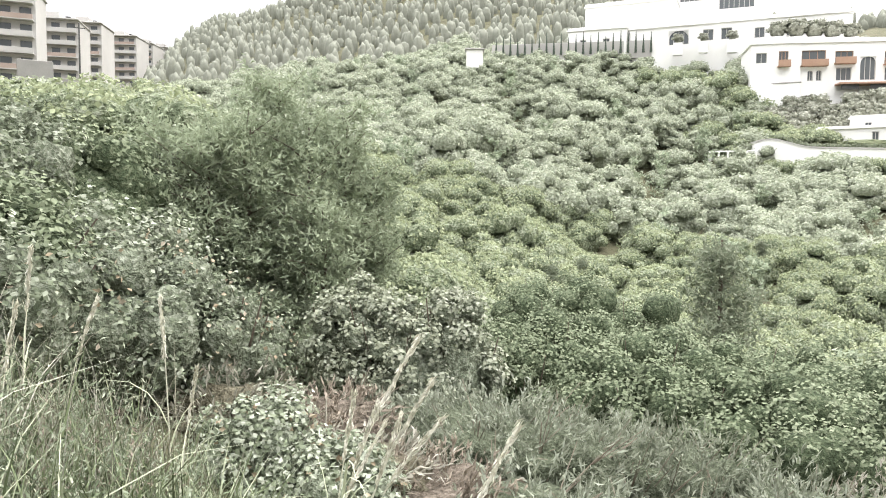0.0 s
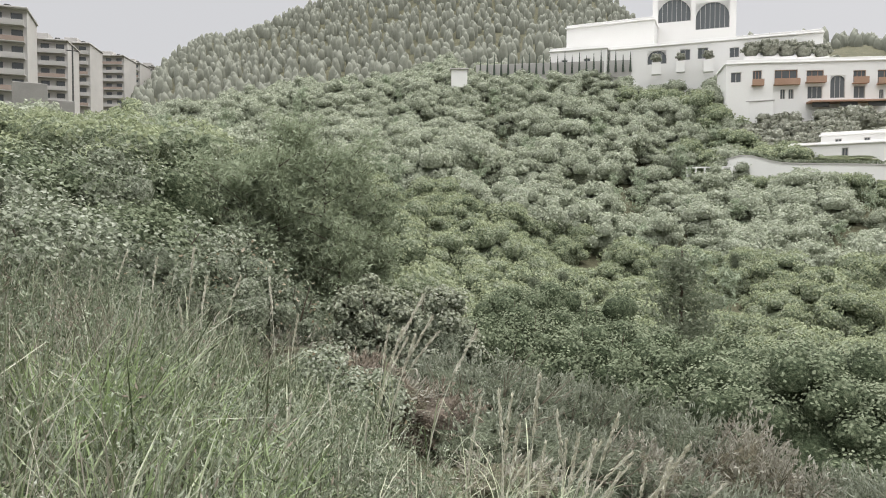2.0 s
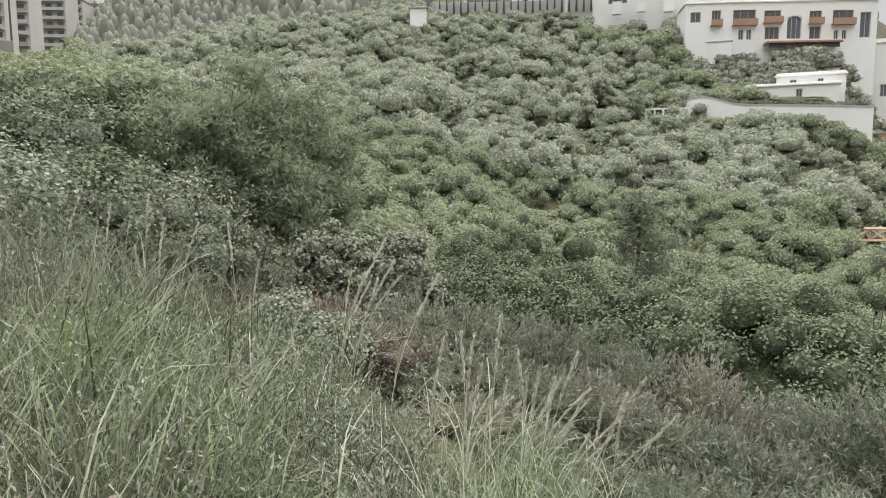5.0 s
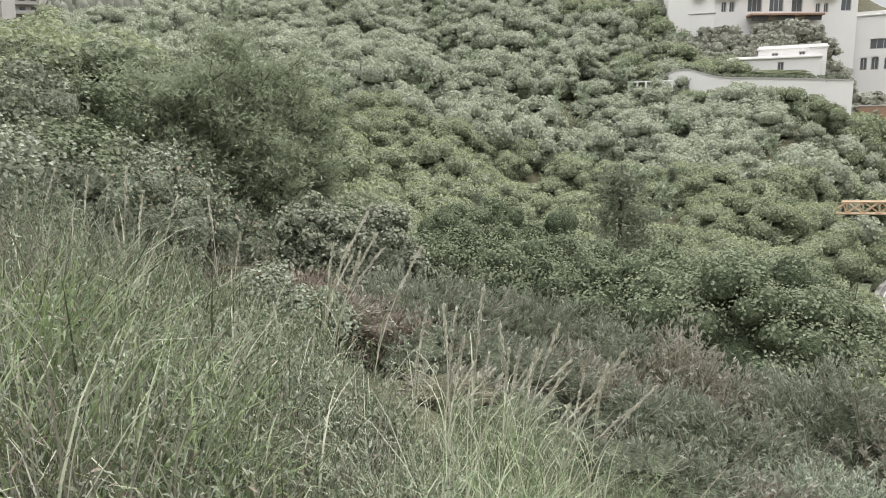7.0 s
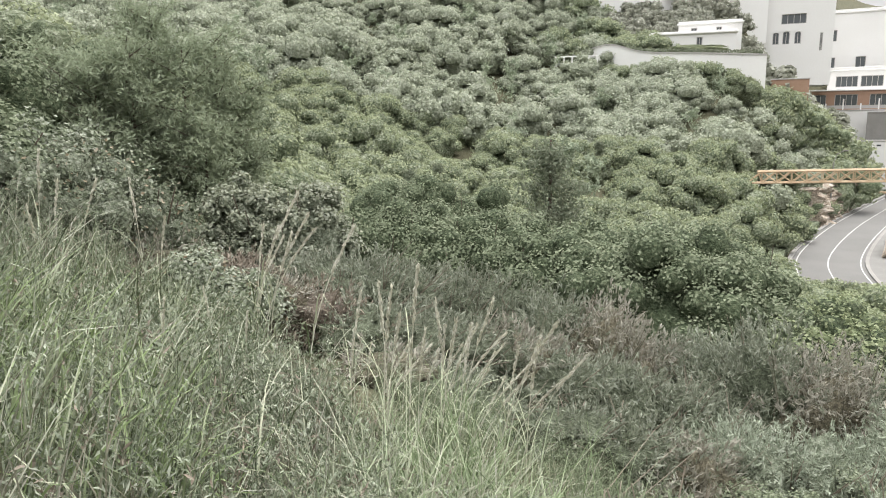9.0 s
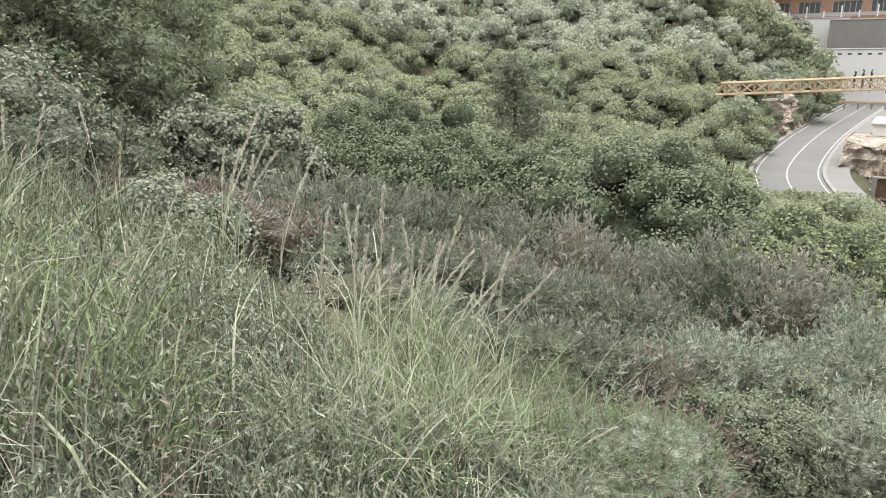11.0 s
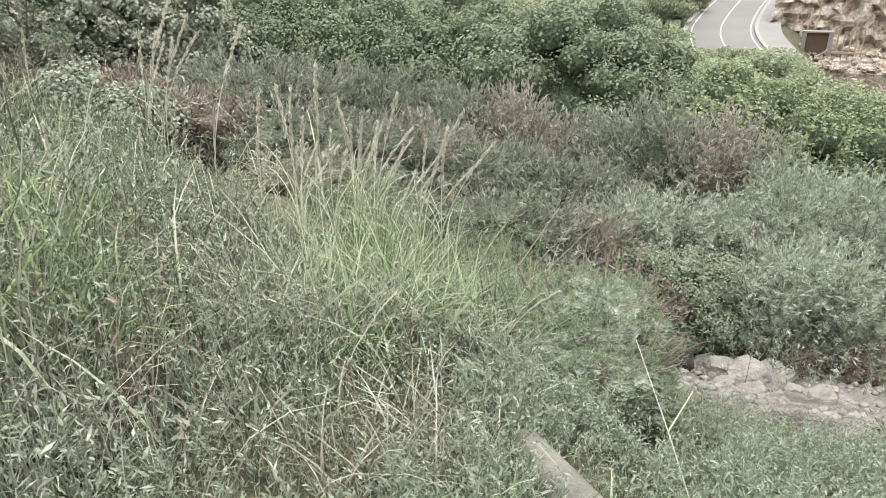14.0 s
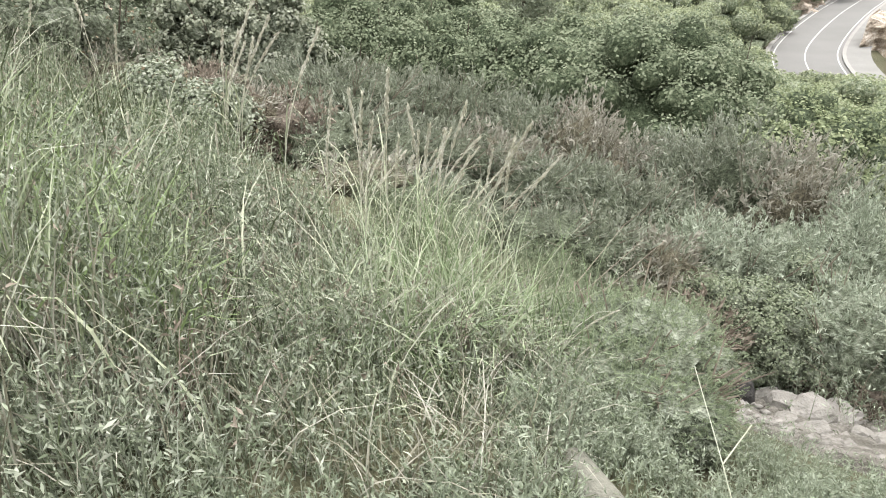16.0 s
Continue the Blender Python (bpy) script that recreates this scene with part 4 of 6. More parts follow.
def rock_face(name, bearing, r, z0, z1, width, lean, seed, label, turn=0.0):
    """A broken rock cut."""
    rng = np.random.default_rng(seed)
    n, m = 44, 16
    v = []
    for i in range(m + 1):
        for k in range(n + 1):
            x, u = -width / 2 + width * k / n, i / m
            d = noise.fractal(Vector((x * 0.7 + seed, u * (z1 - z0) * 0.8, seed)), 0.8, 2.0, 5) * 1.3 + rng.normal(0, 0.2)
            v.append((x, d + lean * u, z0 + (z1 - z0) * u + (noise.noise(Vector((x * 0.4, seed, 0))) * 0.8 if i == m else 0)))
    for k in range(n + 1):
        v.append((v[m * (n + 1) + k][0], 7.0 + lean, z1))
    q = [(i * (n + 1) + k, i * (n + 1) + k + 1, (i + 1) * (n + 1) + k + 1, (i + 1) * (n + 1) + k) for i in range(m + 1) for k in range(n)]
    for k in (0, n):
        base = len(v)
        v += [(v[i * (n + 1) + k][0], 7.0 + lean, v[i * (n + 1) + k][2]) for i in range(m + 1)]
        q += [(i * (n + 1) + k, (i + 1) * (n + 1) + k, base + i + 1, base + i) for i in range(m)]
    t = thing(name, facing(bearing, r, 0, turn), label, "rock")
    part("face", mesh_of("face", v, q, [CUT]), None, t)


rock_face("rock_cut", 40.08, 120, -14.81, -8.93, 30, 1.5, 3, "pale broken rock cut beside the road", 82)
rock_face("rock_cut", 50.1, 83, -20.0, -11.2, 22, 2.5, 8, "orange-brown excavated rock face below the road")
house("site_house", 47.8, 92, -12.3, 11.0, 2.2, 6.0, [(-3.6, -2.6, 0.2, 2.1, "w"), (-1.2, -0.3, 0.2, 2.1, "w"), (0.6, 2.2, 0.4, 2.1, "w"), (3.2, 4.6, 0.4, 2.1, "w")],
      "low white site house with a flat overhanging roof", wall=WHITE, roof=CREAM, parapet=0.0, drop=2.0)
tank = thing("water_tank", facing(48.0, 99, -12.83), "white cylindrical water tank behind the site house", "tank")
part("tank", rod(bmesh.new(), (0, 0, 0), (0, 0, 4.6), 1.0, 1.0, 20), WHITE, tank)
part("lid", rod(bmesh.new(), (0, 0, 4.604), (0, 0, 4.8), 1.05, 0.3, 20), WHITE, tank)
frame_t = thing("unfinished_doorway", facing(45.9, 79.5, -16.6), "unfinished concrete door frame in the excavation", "doorway")
for x in (-1.5, 0.9):
    part("pillar", slab(x, x + 0.4, 0, 0.5, -1, 2.9, bevel=0.03), CONCRETE, frame_t)
part("lintel", slab(-1.5, 1.3, 0, 0.5, 2.904, 3.1, bevel=0.03), CONCRETE, frame_t)
part("door", slab(-1.08, 0.88, 0.3, 0.36, -1, 2.88), RUST_PANEL, frame_t, "rusty brown door panel")
part("brace", rod(bmesh.new(), (-1.3, -0.5, -0.6), (1.0, -0.3, 1.4), 0.09, 0.09, 6), TIMBER, frame_t, "slanting timber prop")
part("base", slab(-2.4, 5.2, -1.2, 1.5, -0.8, 0.06, bevel=0.05), CONCRETE, frame_t, "concrete base slab")
for k in range(5):
    part("prop", rod(bmesh.new(), (1.7 + 0.55 * k, 0.2, -0.9), (1.75 + 0.55 * k, 0.4, 3.4 - 0.3 * (k % 2)), 0.07, 0.07, 6), TIMBER, frame_t, "upright timber prop")
part("crossbeam", slab(1.4, 4.4, 0.0, 0.12, 1.0, 1.2), TIMBER, frame_t, "timber crossbeam")
yard_v, yard_q, cols = [], [], 28
for i in range(22):
    for k in range(cols + 1):
        p = spot(44.6 + 8.4 * k / cols, 95.5 + i)
        yard_v.append((p.x, p.y, float(land(p.x, p.y)) + 0.12))
for i in range(21):
    for k in range(cols):
        f = (i * (cols + 1) + k, i * (cols + 1) + k + 1, (i + 1) * (cols + 1) + k + 1, (i + 1) * (cols + 1) + k)
        if min(road_gap(yard_v[j][0], yard_v[j][1]) for j in f) > 4.6:
            yard_q.append(f)
tagged(new("yard", mesh_of("yard", yard_v, yard_q, [PAVING])), "worn grey paved yard between road and excavation", "yard", kind="structure")
stones, dig = Heap(), np.random.default_rng(61)
for _ in range(220):
    b, r, k = dig.uniform(43.6, 51.5), dig.uniform(77.0, 81.0), dig.uniform(0.12, 0.55)
    foot = -16.55 + 0.45 * max(0.0, r - 78.5) + dig.uniform(-0.15, 0.2)
    at = facing(b, r, foot).translation
    stones.add(BALL2[0] * (k, k * dig.uniform(0.6, 1.0), k * dig.uniform(0.5, 0.8)) * (1 + dig.normal(0, 0.13, (len(BALL2[0]), 1))) + np.array(at), BALL2[1])
tagged(new("rubble", stones.mesh("rubble", [CUT])), "loose pale broken stones at the foot of the excavation", "rubble", kind="stuff")
bench = thing("earth_bench", facing(47.4, 80.5, -16.9), "levelled pale earth floor of the excavation", "ground")
part("earth", slab(-6.5, 8.5, -3.4, 3.0, -3.0, 0.25, bevel=0.2), CUT, bench)
ladder = thing("ladder", facing(44.9, 80.3, -16.14), "wooden ladder leaning on the rock face", "ladder")
for x in (0, 0.7):
    part("rail", rod(bmesh.new(), (x, 0, -0.5), (x + 0.5, 1.8, 4.4), 0.07, 0.07, 6), TIMBER, ladder)
for k in range(9):
    u = (k + 0.7) / 10
    part("rung", rod(bmesh.new(), (0.5 * u, 1.8 * u, -0.5 + 4.9 * u), (0.7 + 0.5 * u, 1.8 * u, -0.5 + 4.9 * u), 0.05, 0.05, 6), TIMBER, ladder)
barrier = thing("yellow_barrier", facing(43.61, 141, -13.66), "yellow and white barrier along the far side of the road", "barrier")
for k in range(12):
    part("post", slab(-11 + 2 * k, -10.7 + 2 * k, 0, 0.25, 0, 1.0, bevel=0.03), CONCRETE, barrier)
part("rail", slab(-11.2, 11.8, 0.05, 0.2, 1.004, 1.35, bevel=0.03), YELLOW, barrier)


for k, (b, h) in enumerate(((42.83, 4.2), (43.32, 4.5), (43.81, 4.4), (44.79, 4.6), (45.37, 4.2), (47.04, 4.4))):
    t = thing("cypress_tree", facing(b, 150.5, max(spot(b, 150.5).z, -11.2)), "slim dark cypress in front of the white wall", "tree", "cypresses along the wall")
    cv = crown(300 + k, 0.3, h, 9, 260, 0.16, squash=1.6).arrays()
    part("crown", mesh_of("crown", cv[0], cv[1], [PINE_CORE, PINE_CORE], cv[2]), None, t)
    part("trunk", rod(bmesh.new(), (0, 0, -0.5), (0, 0, h * 0.6), 0.08, 0.04, 6), BARK, t, "thin trunk")


def garden(places, mesh_set, label, name="garden_tree"):
    for b, r, _, s in places:
        s = s * 1.5 if mesh_set is FAR_MESHES and r < 114 and 21 < b < 33 else s
        t = thing(name, facing(b, r, spot(b, r).z - 0.6 * s) @ Matrix.Scale(s * (0.85 if mesh_set is FAR_MESHES else 1.0), 4), label, "tree", "garden trees by the villas")
        part("trunk", OAK_TRUNKS[0], None, t, "thin trunk")
        part("crown", mesh_set[int(wood.integers(len(mesh_set)))], None, t)


PALE_TREES = [crown(80 + i, 2.2, 3.6, 16, 520, 0.4, spread=0.5).mesh("crown", [GARDEN, GARDEN_CORE]) for i in range(2)]
garden([(22.74, 134.5, 0, 1.0), (23.91, 135, 0, 0.9), (31.36, 134, 0, 1.1), (32.54, 134, 0, 1.3), (33.12, 138, 0, 1.2), (30.77, 124.5, 0, 0.7), (33.91, 131, 0, 1.1), (35.28, 133, 0, 1.2), (25.48, 134.5, 0, 1.0), (26.66, 135, 0, 1.1), (27.83, 135.2, 0, 1.0), (28.81, 135, 0, 1.15), (29.79, 135.4, 0, 1.0), (24.89, 129, 0, 1.0), (26.07, 130, 0, 0.95), (23.32, 182, 0, 1.9), (24.5, 186, 0, 2.0), (25.87, 182, 0, 1.9)], PALE_TREES, "pale yellow-green garden tree beside the villas")
garden([(27.24, 186, 0, 1.8), (24.11, 196, 0, 2.2), (25.68, 198, 0, 2.2), (28.42, 190, 0, 1.6), (34.3, 138, 0, 1.2), (36.46, 142, 0, 1.1), (35.48, 136, 0, 1.2), (27.05, 131, 0, 1.0), (28.03, 132, 0, 1.0), (22.34, 131, 0, 1.2), (23.52, 132, 0, 1.1), (24.7, 131, 0, 1.2), (32.93, 126, 0, 1.0), (31.75, 124, 0, 0.8)], PALE_TREES, "pale yellow-green garden tree beside the villas")
garden([(34.59, 92, 0, 1.3), (34.1, 98, 0, 1.4), (35.18, 104, 0, 1.3), (35.57, 90, 0, 1.3), (33.32, 80, 0, 1.3), (34.59, 84, 0, 1.3), (35.48, 97, 0, 1.3), (36.26, 100, 0, 1.2), (36.46, 92, 0, 1.2), (36.95, 106, 0, 1.2), (36.16, 108, 0, 1.3), (34.5, 110, 0, 1.3)], FAR_MESHES, "dark evergreen garden tree among white walls")
garden([(23.72, 113.5, 0, 0.72), (25.09, 113, 0, 0.7), (26.46, 113.4, 0, 0.75), (27.83, 113, 0, 0.72), (29.2, 113.5, 0, 0.75), (30.58, 113, 0, 0.72), (31.95, 113.6, 0, 0.85), (32.93, 117, 0, 1.3), (33.91, 117, 0, 1.5), (34.69, 120, 0, 1.6), (35.67, 122, 0, 1.6), (33.52, 121, 0, 1.3), (36.46, 127, 0, 1.6), (19.99, 122, 0, 1.3), (21.17, 121, 0, 1.4), (23.13, 121, 9.5, 1.5)], FAR_MESHES, "dark evergreen garden tree among white walls")
garden([(24.4, 122, 9.5, 1.4), (25.68, 122.5, 10, 1.4), (26.75, 124, 11, 1.2), (19.01, 124, 0, 1.5), (24.11, 126, 14, 1.1), (25.87, 127, 15, 1.0), (22.15, 128, 13, 1.5), (20.97, 136, 15, 1.8), (19.8, 140, 16, 1.9), (15.88, 142, 15, 1.6), (17.25, 144, 14, 1.6), (14.31, 144, 0, 1.5), (22.74, 122, 0, 1.1), (37.83, 112, 0, 1.2), (38.61, 122, 0, 1.2), (38.22, 134, 0, 1.2)], FAR_MESHES, "dark evergreen garden tree among white walls")
garden([(40.77, 146, 0, 1.1), (37.24, 124, 0, 1.2), (39, 146, 0, 1.2), (37.83, 147, 0, 1.1)], FAR_MESHES, "dark evergreen garden tree among white walls")
# tree heights fit the camera's view; tall planters are added to carry them
for b, r, z, k in ((23.4, 149, 34.0, 0.9), (24.6, 149.5, 33.8, 1.05), (25.8, 150, 33.6, 1.0), (26.9, 150, 33.2, 0.95), (28.0, 150.4, 33.0, 0.8), (16.6, 150, 34.5, 0.55), (18.4, 150, 34.5, 0.5), (20.4, 150, 34.4, 0.55)):
    t = thing("terrace_tree", facing(b, r, z) @ Matrix.Scale(k, 4), "pale yellow-green tree growing on a white terrace", "tree", "terrace trees")
    part("trunk", OAK_TRUNKS[0], None, t, "thin trunk")
    part("crown", PALE_TREES[int(wood.integers(2))], None, t)
    part("planter", slab(-1.6, 1.6, -1.2, 1.2, -4.5, -0.05, bevel=0.05), WHITE, t, "added white masonry planter")
garden([(24.6, 137, 0, 1.2), (25.8, 137, 0, 1.35), (28.4, 138, 0, 1.3), (29.4, 138.5, 0, 1.4), (30.4, 139, 0, 1.35), (31.4, 140, 0, 1.3), (32.2, 141, 0, 1.2)], PALE_TREES, "pale yellow-green garden tree below the long villa")


def garden_to(places, mesh_set, label):
    """Trees on the ground whose tops reach a line of sight of a given slope, in degrees."""
    for b, r, slope in places:
        k = (EYE + r * math.tan(radians(slope)) - spot(b, r).z) / 3.1
        garden([(b, r, 0, min(2.6, max(0.35, k)))], mesh_set, label)


garden_to([(30.6, 116, 3.3), (31.6, 117, 3.05), (32.6, 118, 2.6), (33.5, 119, 2.2), (34.4, 121, 1.8), (35.2, 122, 1.45), (36.1, 124, 1.0), (36.9, 126, 0.5), (37.7, 128, 0.1), (38.4, 127, -0.4), (38.9, 122, -1.2)],
          FAR_MESHES, "evergreen oak at the edge of the wood below the villas")
garden_to([(38.6, 66, -12.2), (39.6, 65, -12.1), (40.6, 63, -12.1), (41.6, 62, -12.2), (42.6, 60, -12.3), (43.6, 58, -12.4), (44.5, 55, -13.0), (46.0, 54, -13.6), (47.4, 54, -14.1), (48.8, 53, -14.4), (50.4, 52, -14.7)],
          FAR_MESHES, "evergreen oak on the slope below the road")
garden_to([(33.4, 134, 4.4), (34.5, 134, 4.3), (35.6, 133, 3.9), (36.5, 133, 3.5), (37.4, 134, 2.9), (38.1, 135, 2.4)], PALE_TREES, "pale yellow-green garden tree on the villa terrace")
terrace = thing("clad_wall", facing(35.9, 129.4, 4.7), "low brown clad terrace wall with a pale coping", "wall")
part("wall", slab(-2.8, 2.8, 0, 0.6, -3.0, 1.8, bevel=0.03), BROWN, terrace)
part("coping", slab(-2.9, 2.9, -0.08, 0.68, 1.804, 1.98, bevel=0.03), CREAM, terrace, "pale coping")
hedge = thing("garden_hedge", facing(29.3, 120.5, 10.69), "clipped dark hedge on top of the road wall", "hedge")
hv = crown(90, 1.0, 2.0, 16, 1500, 0.22).arrays()
part("foliage", mesh_of("foliage", hv[0] * (5.2, 0.7, 0.7), hv[1], [OAK, OAK_CORE], hv[2]), None, hedge)
garden([(-24.11, 190, 30, 2.4), (-25.09, 175, 30, 1.9), (-29.01, 122, 15.5, 1.5), (-27.44, 128, 15.8, 1.4), (-31.16, 128, 17.5, 1.9), (-26.66, 150, 19, 1.7), (-32.34, 122, 17, 1.8), (-25.68, 160, 21, 1.6), (-29.79, 140, 0, 1.8), (-33.91, 128, 0, 1.9), (-35.28, 120, 0, 1.7), (-28.22, 150, 0, 1.7), (-30.58, 150, 0, 1.9), (-26.85, 185, 0, 1.8)], FAR_MESHES, "dark tree in front of the flats", "dark_tree")

# ---- scrub on the near slope ----
near = np.random.default_rng(11)


def stems(rng, w, h, count, r=0.012):
    bm = bmesh.new()
    for _ in range(count):
        a, u = rng.uniform(0, 2 * math.pi), rng.uniform(0.3, 0.85)
        rod(bm, (math.cos(a) * w * 0.12, math.sin(a) * w * 0.12, -0.15), (math.cos(a) * w * u, math.sin(a) * w * u, h * rng.uniform(0.5, 0.85)), r, r * 0.35, 5)
    return bm


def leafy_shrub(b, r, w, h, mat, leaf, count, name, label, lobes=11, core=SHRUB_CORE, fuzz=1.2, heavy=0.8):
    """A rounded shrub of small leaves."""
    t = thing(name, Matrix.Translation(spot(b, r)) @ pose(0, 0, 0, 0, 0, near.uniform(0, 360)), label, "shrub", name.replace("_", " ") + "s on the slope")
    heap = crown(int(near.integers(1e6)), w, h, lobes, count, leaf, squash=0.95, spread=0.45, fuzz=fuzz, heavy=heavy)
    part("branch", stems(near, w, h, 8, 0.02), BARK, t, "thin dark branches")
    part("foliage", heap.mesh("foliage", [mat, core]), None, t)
    return t


BALL8 = ball(8)


def broom(b, r, w, h, kind):
    """A rounded bush of fine twigs in several soft domes, with bare stems showing through."""
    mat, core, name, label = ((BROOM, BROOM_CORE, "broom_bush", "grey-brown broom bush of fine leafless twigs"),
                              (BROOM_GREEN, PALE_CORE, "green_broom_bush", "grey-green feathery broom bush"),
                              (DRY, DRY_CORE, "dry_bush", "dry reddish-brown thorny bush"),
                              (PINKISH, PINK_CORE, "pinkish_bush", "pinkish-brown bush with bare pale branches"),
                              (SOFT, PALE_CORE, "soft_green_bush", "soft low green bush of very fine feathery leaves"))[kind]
    fine = {4: 0.28, 1: 0.7}.get(kind, 1.0)
    t = thing(name, Matrix.Translation(spot(b, r)), label, "shrub", name.replace("_", " ") + "s on the slope")
    rng = np.random.default_rng(int(near.integers(1e6)))
    w *= 1.2
    heap, off = Heap(), float(rng.uniform(0, 50))

    def dome(d, out):
        lump = np.array([noise.fractal(Vector(x) * 2.3 + Vector((off, 0, 0)), 0.9, 2.1, 3) for x in d])[:, None]
        p = d * (w, w, h * 0.56) * (0.84 + 0.34 * lump) * out + (0, 0, h * 0.42)
        return np.concatenate([p[:, :2], np.maximum(p[:, 2:], 0.03)], 1)

    n, per = int((420 if kind == 4 else 330) * w * h / fine ** 1.7), 8
    d = unit(rng.normal(size=(n, 3)) + (0, 0, 0.35))
    root = dome(d, rng.uniform(0.78, 1.06, (n, 1)))
    grow = unit(d * (1, 1, 0.6) + (0, 0, 0.55) + rng.normal(0, 0.35, (n, 3)))
    u = rng.uniform(0, 1, (n, per, 1))
    p = (root[:, None] + grow[:, None] * u * 0.2 * fine + rng.normal(0, 0.016 * fine, (n, per, 3))).reshape(-1, 3)
    way = unit(np.repeat(grow, per, 0) + rng.normal(0, 0.4, (n * per, 3)))
    v, q = cards(rng, p, unit(np.repeat(d, per, 0) + rng.normal(0, 0.5, (n * per, 3))), 0.1 * fine * rng.uniform(0.5, 1.5, n * per), 0.02 * fine * rng.uniform(0.6, 1.4, n * per), way=way)
    heap.add(v, q, 0)
    # inner dome, coloured dark in place of the shade among the twigs
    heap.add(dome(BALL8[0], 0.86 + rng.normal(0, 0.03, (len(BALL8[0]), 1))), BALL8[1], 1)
    bm = bmesh.new()
    for k in range(22 if kind == 3 else 12):
        a0, g = rng.uniform(0, 2 * math.pi), rng.uniform(0.5, 1.0)
        p0, p1 = Vector((math.cos(a0) * w * 0.15, math.sin(a0) * w * 0.15, 0)), Vector((math.cos(a0) * w * g, math.sin(a0) * w * g, h * rng.uniform(0.55, 0.95)))
        m = p0.lerp(p1, 0.6) + Vector((0, 0, 0.12 * h))
        rod(bm, p0, m, 0.014, 0.009, 5)
        rod(bm, m, p1, 0.009, 0.004, 5)
        for _ in range(2):
            rod(bm, m, p1 + Vector(rng.normal(0, 0.16 * w, 3)), 0.006, 0.003, 4)
    part("branch", bm, STRAW if kind == 3 else DRY, t, "thin bare twigs")
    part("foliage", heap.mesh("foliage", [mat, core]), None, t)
    return t


def reach(b, r, slope):
    """How tall a plant stands there whose top lies on a line of sight of that slope, in degrees from level."""
    return max(0.25, EYE + r * math.tan(radians(slope)) - spot(b, r).z)


def oak_shrub(b, r, w, slope, mat, leaf, count, lobes, label):
    h = (reach(b, r, slope) - 0.16 * w) / 0.84
    leafy_shrub(b, r, w, h, mat, leaf, count, "oak_shrub", label, lobes, fuzz=1.25)


# evergreen oak thicket below the grass bank
for b, r, w, slope in ((9.5, 12.6, 1.5, -8.8), (13.5, 12.4, 1.7, -9.0), (18.0, 12.4, 1.9, -8.8), (22.6, 12.2, 1.9, -9.8), (27.4, 12.0, 2.1, -8.7), (31.8, 12.2, 1.8, -9.4), (35.0, 12.8, 1.4, -11.2),
                       (4.0, 14.5, 1.5, -6.8), (7.6, 15.0, 1.8, -5.4), (12.0, 15.5, 2.0, -6.4), (16.6, 15.5, 2.1, -7.0), (21.3, 15.5, 2.1, -7.5), (26.0, 15.0, 2.2, -7.3), (30.0, 15.0, 2.1, -7.1), (33.4, 15.5, 1.7, -8.8),
                       (5.0, 18.0, 1.8, -4.8), (8.2, 18.5, 2.1, -3.6), (13.0, 19.0, 2.3, -4.8)):
    oak_shrub(b, r, w, slope, OAK_NEAR, 0.06, 8600, 70, "dense evergreen oak shrub with small glossy leaves")
for b, r, w, slope in ((38.0, 14.0, 1.7, -12.8), (42.0, 14.5, 1.8, -13.6), (46.5, 15.0, 1.9, -15.2), (51.0, 15.0, 2.0, -15.8), (40.0, 17.5, 2.0, -12.6), (44.5, 18.5, 2.1, -13.8), (47.4, 19.0, 2.0, -14.2), (50.2, 19.0, 2.1, -14.6), (53.0, 19.0, 2.0, -14.9), (56.0, 18.0, 2.1, -15.0),
                       (37.4, 11.5, 1.2, -14.8), (41.5, 11.6, 1.3, -15.7), (46.5, 11.8, 1.3, -16.8), (51.0, 12.0, 1.4, -17.4)):
    oak_shrub(b, r, w, slope, OAK_BRIGHT, 0.07, 6000, 60, "bright green rounded oak shrub on the lower slope")
# the bank of mixed shrubs uphill
GREY_BANK, DARK_BANK, ROUND = "grey-green leafy shrub on the bank", "dark leafy shrub on the bank", "pale shrub with round whitish-green leaves"
for b, r, w, slope, mat, leaf, n, label in (
        (-36.3, 10, 1.6, 4.0, PALE, 0.06, 4400, GREY_BANK), (-31.9, 11.5, 1.6, 5.6, OAK_NEAR, 0.065, 4400, DARK_BANK), (-27.4, 12, 1.6, 6.0, PALE, 0.06, 4400, GREY_BANK),
        (-23.5, 12.5, 1.6, 5.6, OAK_NEAR, 0.065, 4400, DARK_BANK), (-19.6, 14, 1.7, 5.0, PALE, 0.06, 4400, GREY_BANK), (-16.2, 16, 1.8, 6.5, OAK_NEAR, 0.065, 4400, DARK_BANK),
        (-34.3, 7.4, 1.1, 0.6, PALE, 0.052, 4000, GREY_BANK), (-29.4, 8, 1.1, 1.6, PALE, 0.052, 4000, GREY_BANK), (-25, 8.6, 1.1, 1.6, OAK_NEAR, 0.055, 4000, DARK_BANK), (-20.1, 9.4, 1.1, 0.6, PALE, 0.052, 4000, GREY_BANK),
        (-6.7, 11.4, 0.75, -4.2, WHITISH, 0.06, 3400, ROUND), (-3.6, 11.2, 0.8, -5.0, WHITISH, 0.06, 3400, ROUND), (-0.4, 11.3, 0.75, -4.6, WHITISH, 0.06, 3400, ROUND)):
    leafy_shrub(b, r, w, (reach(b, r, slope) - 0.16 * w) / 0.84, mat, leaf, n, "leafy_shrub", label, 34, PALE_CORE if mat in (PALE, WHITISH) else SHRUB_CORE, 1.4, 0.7)
